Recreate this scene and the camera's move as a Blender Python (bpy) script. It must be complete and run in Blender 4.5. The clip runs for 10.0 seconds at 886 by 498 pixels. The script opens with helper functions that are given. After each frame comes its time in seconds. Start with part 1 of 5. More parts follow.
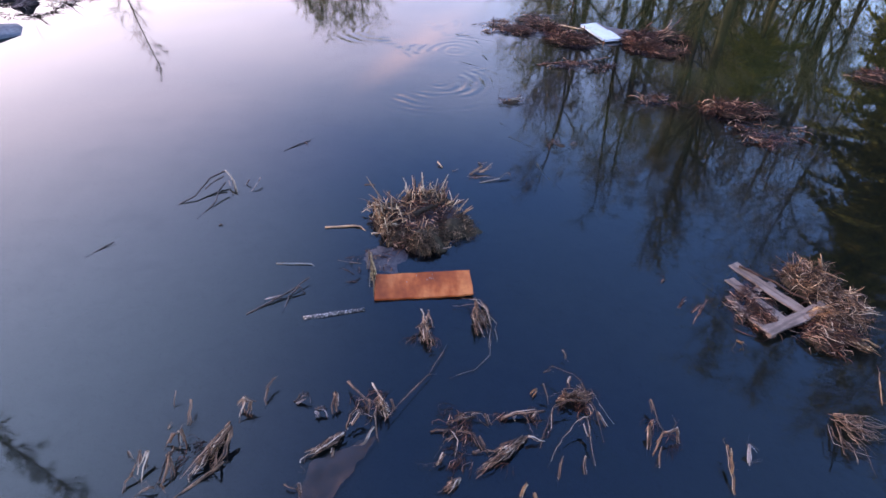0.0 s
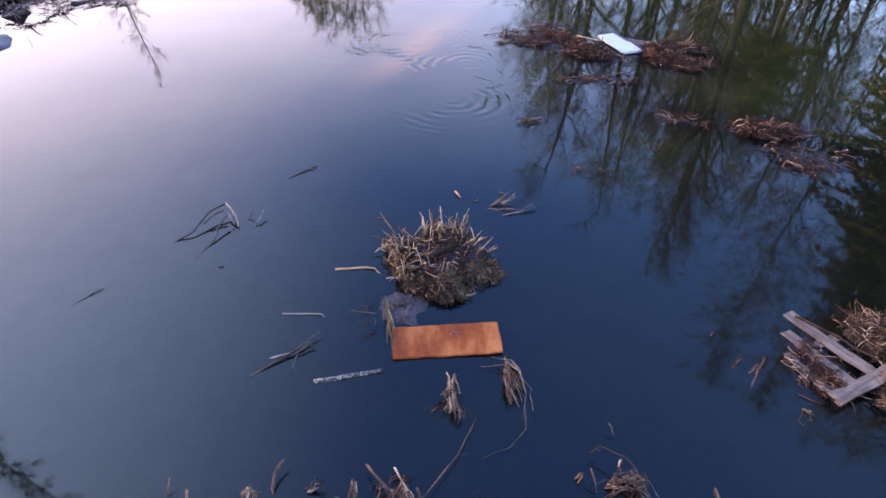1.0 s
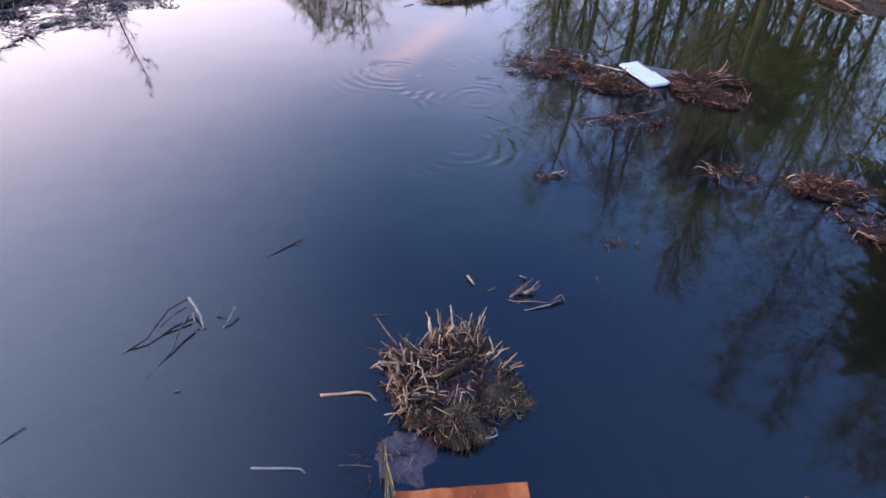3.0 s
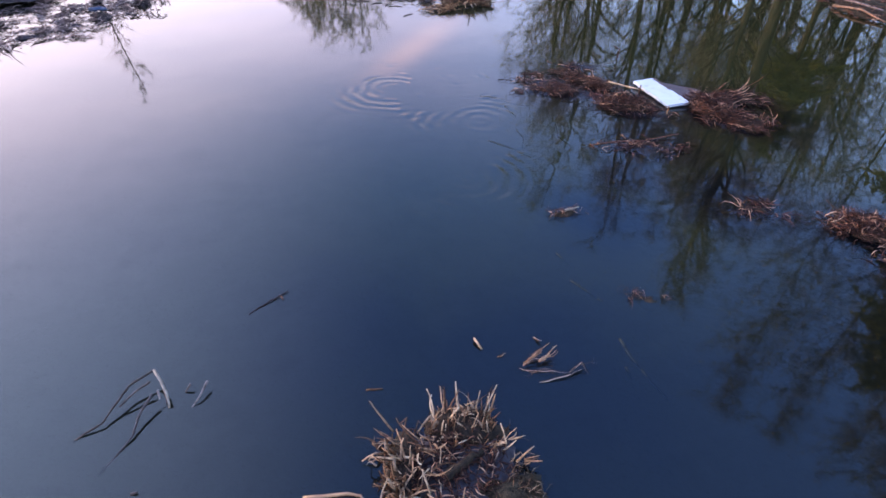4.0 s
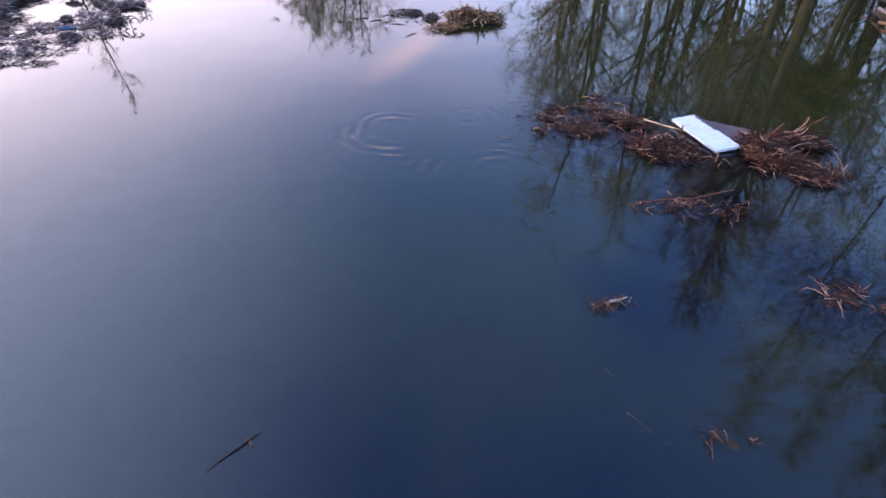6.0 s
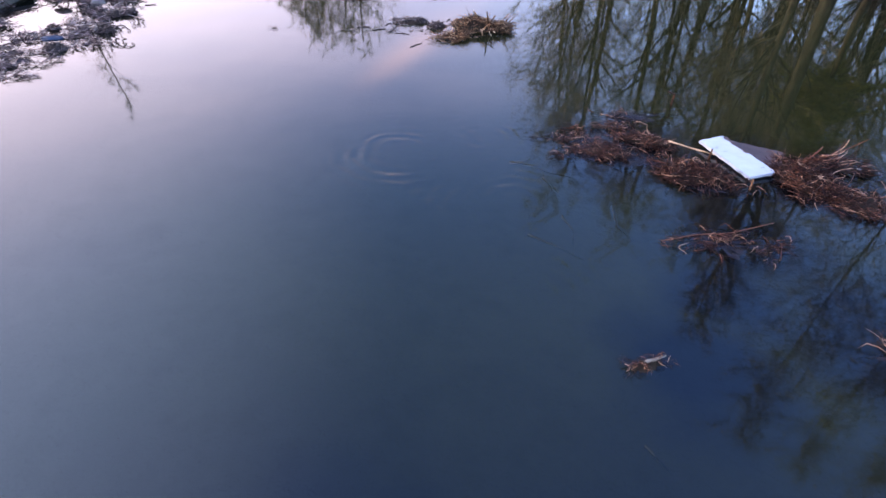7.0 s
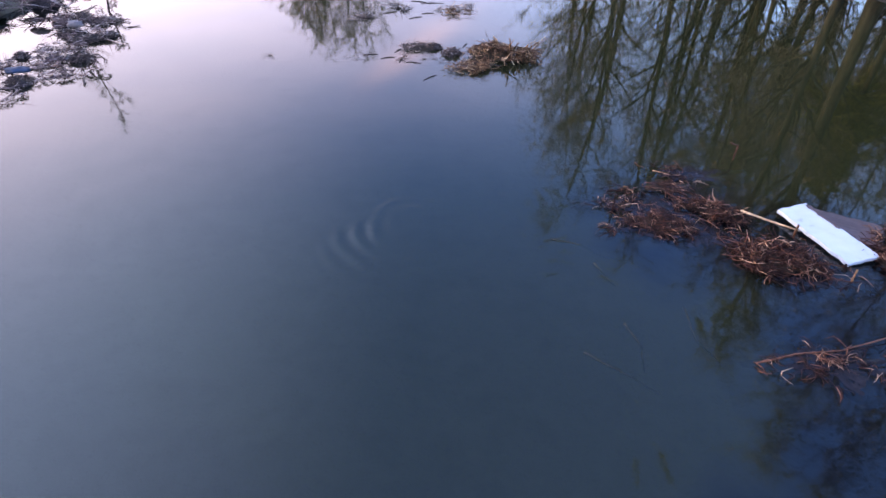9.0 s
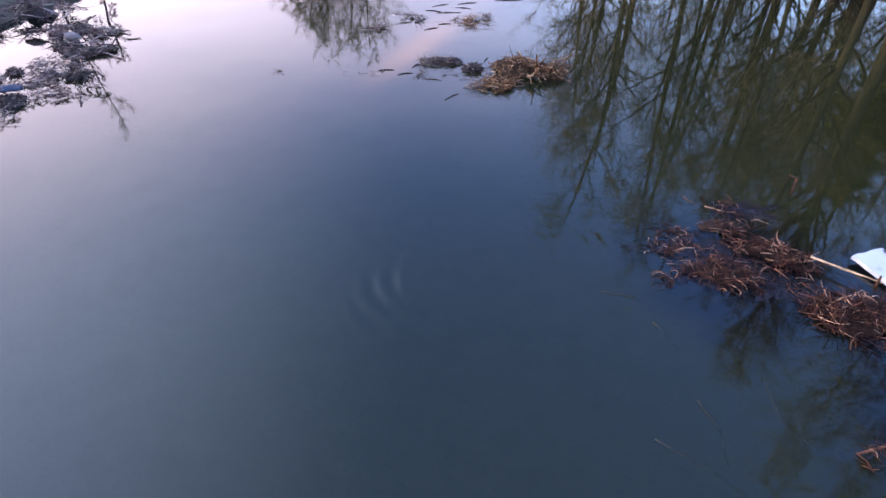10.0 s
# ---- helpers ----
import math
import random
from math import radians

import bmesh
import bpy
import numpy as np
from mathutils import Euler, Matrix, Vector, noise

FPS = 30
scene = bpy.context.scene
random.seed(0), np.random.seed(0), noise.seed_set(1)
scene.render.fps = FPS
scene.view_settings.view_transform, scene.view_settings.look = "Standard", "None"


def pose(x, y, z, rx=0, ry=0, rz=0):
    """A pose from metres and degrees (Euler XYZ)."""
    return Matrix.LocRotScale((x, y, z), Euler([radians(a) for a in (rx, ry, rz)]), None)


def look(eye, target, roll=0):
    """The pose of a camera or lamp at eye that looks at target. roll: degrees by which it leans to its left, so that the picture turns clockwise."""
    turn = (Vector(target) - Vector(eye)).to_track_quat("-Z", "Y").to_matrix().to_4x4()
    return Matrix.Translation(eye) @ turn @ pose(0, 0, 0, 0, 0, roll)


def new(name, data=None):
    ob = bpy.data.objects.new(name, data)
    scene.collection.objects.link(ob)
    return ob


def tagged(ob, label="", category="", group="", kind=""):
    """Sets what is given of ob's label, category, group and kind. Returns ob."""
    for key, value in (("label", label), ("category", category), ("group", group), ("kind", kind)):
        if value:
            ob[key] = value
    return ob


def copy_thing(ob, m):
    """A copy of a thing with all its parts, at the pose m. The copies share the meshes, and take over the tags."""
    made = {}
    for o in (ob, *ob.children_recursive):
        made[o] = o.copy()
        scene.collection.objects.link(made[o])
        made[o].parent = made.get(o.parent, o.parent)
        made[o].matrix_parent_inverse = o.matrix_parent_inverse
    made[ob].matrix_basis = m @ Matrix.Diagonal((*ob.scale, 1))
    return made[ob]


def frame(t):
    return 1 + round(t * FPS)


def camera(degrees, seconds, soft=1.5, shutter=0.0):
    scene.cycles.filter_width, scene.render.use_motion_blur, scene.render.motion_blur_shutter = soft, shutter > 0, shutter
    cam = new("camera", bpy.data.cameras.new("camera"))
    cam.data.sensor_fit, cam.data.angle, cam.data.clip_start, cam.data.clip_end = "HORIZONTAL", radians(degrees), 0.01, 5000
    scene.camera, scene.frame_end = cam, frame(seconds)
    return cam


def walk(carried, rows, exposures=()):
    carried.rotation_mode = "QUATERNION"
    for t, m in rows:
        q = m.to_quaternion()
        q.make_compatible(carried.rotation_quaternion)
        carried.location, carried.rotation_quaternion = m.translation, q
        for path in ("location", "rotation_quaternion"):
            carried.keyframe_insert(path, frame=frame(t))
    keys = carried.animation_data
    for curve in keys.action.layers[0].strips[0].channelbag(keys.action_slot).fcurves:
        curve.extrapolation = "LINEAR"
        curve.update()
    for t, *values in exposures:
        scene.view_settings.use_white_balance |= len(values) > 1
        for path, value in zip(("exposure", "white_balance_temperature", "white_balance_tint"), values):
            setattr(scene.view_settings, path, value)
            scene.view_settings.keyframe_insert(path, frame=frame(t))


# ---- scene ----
EXPOSURE = 1.6
cam = camera(76.0, 10.0, soft=1.6)
PATH = [
    (0.0, pose(0.001, 0.0, 3.763, 52.671, -0.73, 0.567)),
    (0.5, pose(-0.12, 0.389, 3.766, 52.671, -0.73, 0.607)),
    (1.0, pose(-0.24, 0.741, 3.772, 52.671, -0.73, 0.52)),
    (1.5, pose(-0.326, 1.112, 3.787, 52.671, -0.73, 0.448)),
    (2.0, pose(-0.343, 1.472, 3.806, 52.671, -0.73, 0.533)),
    (2.5, pose(-0.349, 1.886, 3.83, 52.671, -0.73, 0.509)),
    (3.0, pose(-0.36, 2.295, 3.848, 52.671, -0.73, 0.483)),
    (4.5, pose(-0.421, 3.629, 3.837, 52.671, -0.73, 0.453)),
    (5.0, pose(-0.45, 4.034, 3.825, 52.671, -0.73, 0.424)),
    (5.5, pose(-0.496, 4.455, 3.816, 52.671, -0.73, 0.452)),
    (7.0, pose(-0.697, 5.655, 3.784, 52.671, -0.73, 0.498)),
    (7.5, pose(-0.751, 6.051, 3.773, 52.671, -0.73, 0.553)),
    (8.0, pose(-0.816, 6.502, 3.782, 52.671, -0.73, 0.587)),
    (8.5, pose(-0.881, 6.89, 3.805, 52.671, -0.73, 0.619)),
    (9.0, pose(-0.995, 7.426, 3.803, 52.671, -0.73, 0.727)),
    (9.5, pose(-1.156, 7.854, 3.804, 52.671, -0.73, 0.771)),
    (10.0, pose(-1.369, 8.313, 3.795, 52.671, -0.73, 0.865)),
]
walk(cam, PATH, exposures=[(0.0, EXPOSURE), (10.0, EXPOSURE)])

# ---- light: clear dusk sky, the sun low over the left bank ----
SUN_AZ, SUN_EL = radians(-78), radians(6)
GLOW_COLOUR, GLOW_HIGH, LOW_COLOUR, HIGH_COLOUR = (8.2, 5.8, 5.0), (8.2, 9.5, 12.2), (5.7, 3.75, 3.05), (0.44, 1.13, 4.0)
LOW_AWAY = (3.4, 4.05, 5.1)
CLOUD_COLOUR = (3.2, 1.5, 0.7)
world = bpy.data.worlds.new("dusk_sky")
scene.world = world
world.use_nodes = True
wn, wl = world.node_tree.nodes, world.node_tree.links
sky = wn.new("ShaderNodeTexSky")
sky.sky_type = "NISHITA"
sky.sun_disc = False
sky.sun_elevation = SUN_EL
sky.sun_rotation = SUN_AZ
sky.air_density, sky.dust_density, sky.ozone_density = 1.0, 1.0, 1.5
wn["Background"].inputs["Strength"].default_value = 0.15


def wnode(kind, inputs=(), **settings):
    n = wn.new(kind)
    for key, value in settings.items():
        setattr(n, key, value)
    for at, value in inputs:
        if hasattr(value, "links"):
            wl.new(value, n.inputs[at])
        else:
            n.inputs[at].default_value = value
    return n.outputs[0]


# A thin veil of dusk haze: a wide glow round the set sun, a rosy band low down with faint wisps, and blue above.
way = wn.new("ShaderNodeTexCoord").outputs["Generated"]
split = wn.new("ShaderNodeSeparateXYZ")
wl.new(way, split.inputs[0])
GLOW_AZ, GLOW_EL = radians(-78), radians(7)
near_sun = wn.new("ShaderNodeVectorMath")
near_sun.operation = "DOT_PRODUCT"
wl.new(way, near_sun.inputs[0])
near_sun.inputs[1].default_value = (math.sin(GLOW_AZ) * math.cos(GLOW_EL), math.cos(GLOW_AZ) * math.cos(GLOW_EL), math.sin(GLOW_EL))
glow = wnode("ShaderNodeMapRange", [(0, near_sun.outputs["Value"]), (1, 0.26), (2, 1.02)], interpolation_type="SMOOTHSTEP")
low = wnode("ShaderNodeMapRange", [(0, split.outputs["Z"]), (1, 0.54), (2, 0.12)], interpolation_type="SMOOTHSTEP")
stretch = wn.new("ShaderNodeMapping")
stretch.inputs["Rotation"].default_value = (0, radians(38), 0)
stretch.inputs["Scale"].default_value = (1.2, 1.2, 6.0)
wl.new(way, stretch.inputs[0])
wisps = wnode("ShaderNodeTexNoise", [("Vector", stretch.outputs[0]), ("Scale", 2.2), ("Detail", 5.0), ("Roughness", 0.5)])
wisps = wnode("ShaderNodeMapRange", [(0, wisps), (1, 0.35), (2, 0.7), (3, 0.75), (4, 1.3)])
low = wnode("ShaderNodeMath", [(0, low), (1, wisps)], operation="MULTIPLY")


def tint(amount, colour):
    m = wn.new("ShaderNodeVectorMath")
    m.operation = "SCALE"
    m.inputs[0].default_value = colour
    wl.new(amount, m.inputs["Scale"])
    return m.outputs[0]


def plus(one, two):
    m = wn.new("ShaderNodeVectorMath")
    m.operation = "ADD"
    wl.new(one, m.inputs[0])
    if hasattr(two, "links"):
        wl.new(two, m.inputs[1])
    else:
        m.inputs[1].default_value = two
    return m.outputs[0]


# One rosy wisp of cloud high over the pond.
CLOUD, ALONG, ACROSS = (-0.057, 0.950, 0.308), (0.835, 0.214, -0.507), (-0.547, 0.229, -0.805)


def dot(vector):
    m = wn.new("ShaderNodeVectorMath")
    m.operation = "DOT_PRODUCT"
    wl.new(way, m.inputs[0])
    m.inputs[1].default_value = vector
    return m.outputs["Value"]


cloud = None
for axis, size in ((ALONG, 0.085), (ACROSS, 0.019)):
    gone = wnode("ShaderNodeMath", [(0, dot(axis)), (1, 1 / size)], operation="MULTIPLY")
    gone = wnode("ShaderNodeMath", [(0, gone), (1, 2.0)], operation="POWER")
    cloud = gone if cloud is None else wnode("ShaderNodeMath", [(0, cloud), (1, gone)], operation="ADD")
cloud = wnode("ShaderNodeMath", [(0, 2.718), (1, wnode("ShaderNodeMath", [(0, cloud), (1, -1.0)], operation="MULTIPLY"))], operation="POWER")
cloud = wnode("ShaderNodeMath", [(0, cloud), (1, wnode("ShaderNodeMapRange", [(0, dot(CLOUD)), (1, 0.5), (2, 0.6)]))], operation="MULTIPLY")
away = wnode("ShaderNodeMapRange", [(0, near_sun.outputs["Value"]), (1, -0.95), (2, -0.35), (3, 0.35), (4, 1.0)], interpolation_type="SMOOTHSTEP")
high = wnode("ShaderNodeMapRange", [(0, split.outputs["Z"]), (1, 0.3), (2, 0.72)], interpolation_type="SMOOTHSTEP")
glow_high = wnode("ShaderNodeMath", [(0, glow), (1, high)], operation="MULTIPLY")
glow_low = wnode("ShaderNodeMath", [(0, glow), (1, glow_high)], operation="SUBTRACT")
side = wnode("ShaderNodeMapRange", [(0, near_sun.outputs["Value"]), (1, -0.2), (2, 0.38)], interpolation_type="SMOOTHSTEP")
low_rosy = wnode("ShaderNodeMath", [(0, low), (1, side)], operation="MULTIPLY")
low_pale = wnode("ShaderNodeMath", [(0, low), (1, low_rosy)], operation="SUBTRACT")
veil = plus(plus(tint(glow_low, GLOW_COLOUR), plus(tint(low_rosy, LOW_COLOUR), tint(low_pale, LOW_AWAY))), plus(tint(away, HIGH_COLOUR), tint(glow_high, GLOW_HIGH)))
wl.new(plus(plus(sky.outputs[0], veil), tint(cloud, CLOUD_COLOUR)), wn["Background"].inputs["Color"])

sun_data = bpy.data.lights.new("sun", "SUN")
sun_data.energy, sun_data.angle, sun_data.color = 0.3, radians(9), (1.0, 0.8, 0.66)
sun = new("sun", sun_data)
sun.matrix_world = look((0, 0, 0), (-math.sin(SUN_AZ) * math.cos(SUN_EL + 0.1), -math.cos(SUN_AZ) * math.cos(SUN_EL + 0.1), -math.sin(SUN_EL + 0.1)))


# ---- materials ----
def material(name, rough=0.8, metal=0.0, ior=1.45):
    m = bpy.data.materials.new(name)
    m.use_nodes = True
    p = m.node_tree.nodes["Principled BSDF"]
    p.inputs["Roughness"].default_value, p.inputs["Metallic"].default_value, p.inputs["IOR"].default_value = rough, metal, ior
    return m, m.node_tree.nodes, m.node_tree.links, p


def ramp(nodes, links, source, stops):
    r = nodes.new("ShaderNodeValToRGB")
    while len(r.color_ramp.elements) < len(stops):
        r.color_ramp.elements.new(0.5)
    for e, (at, c) in zip(r.color_ramp.elements, stops):
        e.position, e.color = at, (*c, 1)
    links.new(source, r.inputs[0])
    return r.outputs[0]


def grain(nodes, links, scale, detail=6, stretch=(1, 1, 1), rough=0.6):
    tc, mp, nz = nodes.new("ShaderNodeTexCoord"), nodes.new("ShaderNodeMapping"), nodes.new("ShaderNodeTexNoise")
    mp.inputs["Scale"].default_value = stretch
    nz.inputs["Scale"].default_value, nz.inputs["Detail"].default_value, nz.inputs["Roughness"].default_value = scale, detail, rough
    links.new(tc.outputs["Object"], mp.inputs[0])
    links.new(mp.outputs[0], nz.inputs["Vector"])
    return nz.outputs[0]


def mixed(nodes, links, fac, a, b, mode="MIX"):
    m = nodes.new("ShaderNodeMix")
    m.data_type, m.blend_type = "RGBA", mode
    for source, at in ((fac, 0), (a, 6), (b, 7)):
        if hasattr(source, "links"):
            links.new(source, m.inputs[at])
        else:
            m.inputs[at].default_value = source if at == 0 else (*source, 1)
    return m.outputs[2]


def bumped(nodes, links, p, source, strength, distance):
    b = nodes.new("ShaderNodeBump")
    b.inputs["Strength"].default_value, b.inputs["Distance"].default_value = strength, distance
    links.new(source, b.inputs["Height"])
    links.new(b.outputs[0], p.inputs["Normal"])


def random_of(nodes, island=False):
    if island:
        return nodes.new("ShaderNodeNewGeometry").outputs["Random Per Island"]
    return nodes.new("ShaderNodeObjectInfo").outputs["Random"]


def earthy(name, dark, light, scale, rough=0.85, bump=0.6, distance=0.01, stretch=(1, 1, 1)):
    m, n, l, p = material(name, rough)
    p.inputs["Specular IOR Level"].default_value = 0.2
    fine, broad = grain(n, l, scale, 8, stretch), grain(n, l, scale * 0.13, 3, stretch)
    fine_c = ramp(n, l, fine, [(0.3, dark), (0.7, light)])
    broad_c = ramp(n, l, broad, [(0.35, (0.55, 0.55, 0.55)), (0.65, (1, 1, 1))])
    l.new(mixed(n, l, 0.8, fine_c, broad_c, "MULTIPLY"), p.inputs["Base Color"])
    bumped(n, l, p, fine, bump, distance)
    return m


def strawy(name, stops, rough=0.6, island=False):
    """Dead reed: each stem has its own shade, streaked along and blotched."""
    m, n, l, p = material(name, rough)
    p.inputs["Specular IOR Level"].default_value = 0.12
    shade = ramp(n, l, random_of(n, island), stops)
    blot = ramp(n, l, grain(n, l, 12, 6), [(0.34, (0.25, 0.22, 0.2)), (0.6, (1.15, 1.12, 1.08))])
    l.new(mixed(n, l, 0.85, shade, blot, "MULTIPLY"), p.inputs["Base Color"])
    bumped(n, l, p, grain(n, l, 160, 3), 0.4, 0.002)
    return m


TAN = [(0.0, (0.035, 0.016, 0.009)), (0.45, (0.125, 0.058, 0.027)), (0.78, (0.31, 0.165, 0.078)), (1.0, (0.6, 0.42, 0.25))]
RUSSET = [(0.0, (0.015, 0.006, 0.006)), (0.55, (0.05, 0.02, 0.014)), (0.85, (0.18, 0.075, 0.042)), (1.0, (0.52, 0.32, 0.2))]
STRAW = [(0.0, (0.035, 0.016, 0.01)), (0.4, (0.14, 0.068, 0.033)), (0.8, (0.36, 0.2, 0.105)), (1.0, (0.66, 0.48, 0.3))]
# SOAKED's darkest and palest stops also paint in the stems' shadows and highlights.
SOAKED = [(0.0, (0.014, 0.008, 0.007)), (0.42, (0.062, 0.031, 0.02)), (0.78, (0.21, 0.12, 0.073)), (1.0, (0.56, 0.43, 0.32))]
GREYED = [(0.0, (0.035, 0.024, 0.021)), (0.45, (0.095, 0.066, 0.056)), (0.8, (0.2, 0.15, 0.13)), (1.0, (0.4, 0.33, 0.29))]
BANK = [(0.0, (0.05, 0.028, 0.026)), (0.4, (0.15, 0.095, 0.085)), (0.8, (0.31, 0.215, 0.195)), (1.0, (0.52, 0.41, 0.38))]
M_REED = strawy("dry_reed", TAN)
M_REED_FINE = strawy("dry_reed_litter", TAN, 0.7, True)
M_STRAW, M_STRAW_FINE = strawy("weathered_straw", STRAW), strawy("weathered_straw_litter", STRAW, 0.7, True)
M_RUSSET = strawy("wet_russet_reed", RUSSET, 0.45)
M_RUSSET_FINE = strawy("wet_russet_litter", RUSSET, 0.55, True)
M_MOSS_FINE = strawy("dead_moss_grass", [(0.0, (0.025, 0.015, 0.01)), (0.6, (0.085, 0.052, 0.03)), (1.0, (0.3, 0.2, 0.12))], 0.8, True)
M_SOAKED = strawy("soaked_reed", SOAKED, 0.5)
M_SOAKED_FINE = strawy("soaked_reed_fibre", SOAKED, 0.5, True)
M_GREYED = strawy("rotting_stalk", GREYED, 0.5)
M_GREYED_FINE = strawy("rotting_litter", GREYED, 0.6, True)
M_BANK, M_BANK_FINE = strawy("bank_stalk", BANK, 0.7), strawy("bank_litter", BANK, 0.7, True)
M_MUD = earthy("wet_mud", (0.012, 0.008, 0.005), (0.052, 0.031, 0.016), 34, 0.85, 1.0, 0.02)
M_PEAT = earthy("matted_peat", (0.014, 0.01, 0.006), (0.085, 0.058, 0.03), 48, 0.9, 1.0, 0.02)
M_BED = earthy("pond_bed", (0.012, 0.014, 0.012), (0.035, 0.036, 0.028), 3, 0.9)
M_BARK = earthy("mossy_bark", (0.05, 0.045, 0.024), (0.13, 0.115, 0.056), 9, 0.95, 0.8, 0.03, (1, 1, 0.25))
M_PALETWIG = earthy("barkless_twig", (0.18, 0.13, 0.09), (0.42, 0.33, 0.24), 20, 0.7, 0.3, 0.004)
M_DARKBARK = earthy("dark_sapling_bark", (0.03, 0.022, 0.02), (0.09, 0.065, 0.06), 12, 0.9, 0.6, 0.01)
M_TWIG = strawy("bare_twig", [(0.0, (0.22, 0.185, 0.1)), (1.0, (0.45, 0.38, 0.22))], 0.85, True)
M_NEEDLE = strawy("spruce_needle", [(0.0, (0.15, 0.15, 0.038)), (1.0, (0.34, 0.32, 0.085))], 0.7, True)
M_ROOT = earthy("rotted_root_clod", (0.022, 0.015, 0.015), (0.1, 0.07, 0.066), 30, 0.85, 1.0, 0.02)
M_SILT = earthy("wet_grey_silt", (0.03, 0.022, 0.022), (0.085, 0.066, 0.064), 22, 0.3, 0.4, 0.006)
M_SUNK = earthy("sunken_plant_mat", (0.006, 0.005, 0.006), (0.03, 0.021, 0.02), 16, 0.16, 0.25, 0.004)


def blotched_bark():
    """Wet dark bark from which most of the pale outer skin has flaked."""
    m, n, l, p = material("blotched_wet_bark", 0.5)
    flakes = ramp(n, l, grain(n, l, 42, 4), [(0.47, (0.02, 0.014, 0.012)), (0.54, (0.12, 0.09, 0.075)), (0.62, (0.34, 0.29, 0.26))])
    l.new(flakes, p.inputs["Base Color"])
    bumped(n, l, p, grain(n, l, 42, 4), 0.8, 0.006)
    return m


def ground_material():
    m, n, l, p = material("bank_soil", 0.95)
    c = ramp(n, l, grain(n, l, 0.9, 8), [(0.3, (0.05, 0.04, 0.028)), (0.55, (0.12, 0.09, 0.055)), (0.75, (0.1, 0.1, 0.045))])
    l.new(c, p.inputs["Base Color"])
    bumped(n, l, p, grain(n, l, 7, 8), 0.7, 0.08)
    return m


def water_material():
    m = bpy.data.materials.new("pond_water")
    m.use_nodes = True
    n, l = m.node_tree.nodes, m.node_tree.links
    n.remove(n["Principled BSDF"])
    def calc(op, one, two=None):
        m = n.new("ShaderNodeMath")
        m.operation = op
        for at, v in ((0, one), (1, two)):
            if hasattr(v, "links"):
                l.new(v, m.inputs[at])
            elif v is not None:
                m.inputs[at].default_value = v
        return m.outputs[0]

    swell, fine = grain(n, l, 1.1, 2), grain(n, l, 5.0, 3)
    b1, b2 = n.new("ShaderNodeBump"), n.new("ShaderNodeBump")
    for b, source, s, d in ((b1, swell, 0.05, 0.012), (b2, fine, 0.05, 0.003)):
        b.inputs["Strength"].default_value, b.inputs["Distance"].default_value = s, d
        l.new(source, b.inputs["Height"])
    l.new(b1.outputs[0], b2.inputs["Normal"])
    b3 = n.new("ShaderNodeBump")
    b3.inputs["Strength"].default_value, b3.inputs["Distance"].default_value = 0.45, 0.012
    l.new(b2.outputs[0], b3.inputs["Normal"])

    total, patchy = None, grain(n, l, 0.8, 2)
    place = n.new("ShaderNodeTexCoord").outputs["Object"]
    for cx, cy, ring, width, length in ((-0.1, 9.8, 0.8, 0.5, 0.2), (0.2, 11.6, 0.9, 0.5, 0.22), (-0.2, 13.4, 0.9, 0.5, 0.22), (-1.3, 12.9, 0.8, 0.5, 0.21)):
        far = n.new("ShaderNodeVectorMath")
        far.operation = "DISTANCE"
        l.new(place, far.inputs[0])
        far.inputs[1].default_value = (cx, cy, 0)
        r = calc("ADD", far.outputs["Value"], calc("MULTIPLY", swell, 0.3))
        band = calc("EXPONENT", calc("MULTIPLY", calc("POWER", calc("DIVIDE", calc("SUBTRACT", r, ring), width), 2.0), -1.0))
        wave = calc("MULTIPLY", calc("SINE", calc("MULTIPLY", r, 6.283 / length)), calc("MULTIPLY", band, calc("MAXIMUM", calc("MULTIPLY", calc("SUBTRACT", patchy, 0.5), 5.0), 0.0)))
        total = wave if total is None else calc("ADD", total, wave)
    l.new(total, b3.inputs["Height"])
    murk, clear, gloss = n.new("ShaderNodeBsdfDiffuse"), n.new("ShaderNodeBsdfTransparent"), n.new("ShaderNodeBsdfGlossy")
    silt = n.new("ShaderNodeVectorMath")
    silt.operation = "DISTANCE"
    l.new(n.new("ShaderNodeTexCoord").outputs["Object"], silt.inputs[0])
    silt.inputs[1].default_value = (1.5, 17.0, 0)
    spread = calc("ADD", silt.outputs["Value"], calc("MULTIPLY", grain(n, l, 0.35, 3), 3.0))
    silty = ramp(n, l, calc("DIVIDE", spread, 14.0), [(0.66, (0.0182, 0.0195, 0.0065)), (0.85, (0.005, 0.0056, 0.0036))])
    # Ragged discs round the rafts, drifts and reeds where the murk colour is darker.
    ragged, nearest = calc("MULTIPLY", grain(n, l, 1.3, 3), 0.9), None
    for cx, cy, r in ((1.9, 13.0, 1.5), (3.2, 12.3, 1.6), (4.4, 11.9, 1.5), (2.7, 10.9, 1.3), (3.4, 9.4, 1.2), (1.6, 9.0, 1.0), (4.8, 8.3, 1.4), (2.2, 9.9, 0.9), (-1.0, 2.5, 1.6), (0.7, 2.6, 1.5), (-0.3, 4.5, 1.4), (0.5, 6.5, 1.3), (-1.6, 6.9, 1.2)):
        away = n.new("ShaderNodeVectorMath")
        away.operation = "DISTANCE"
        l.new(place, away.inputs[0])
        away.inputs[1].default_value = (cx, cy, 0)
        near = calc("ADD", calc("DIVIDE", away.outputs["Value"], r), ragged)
        nearest = near if nearest is None else calc("MINIMUM", nearest, near)
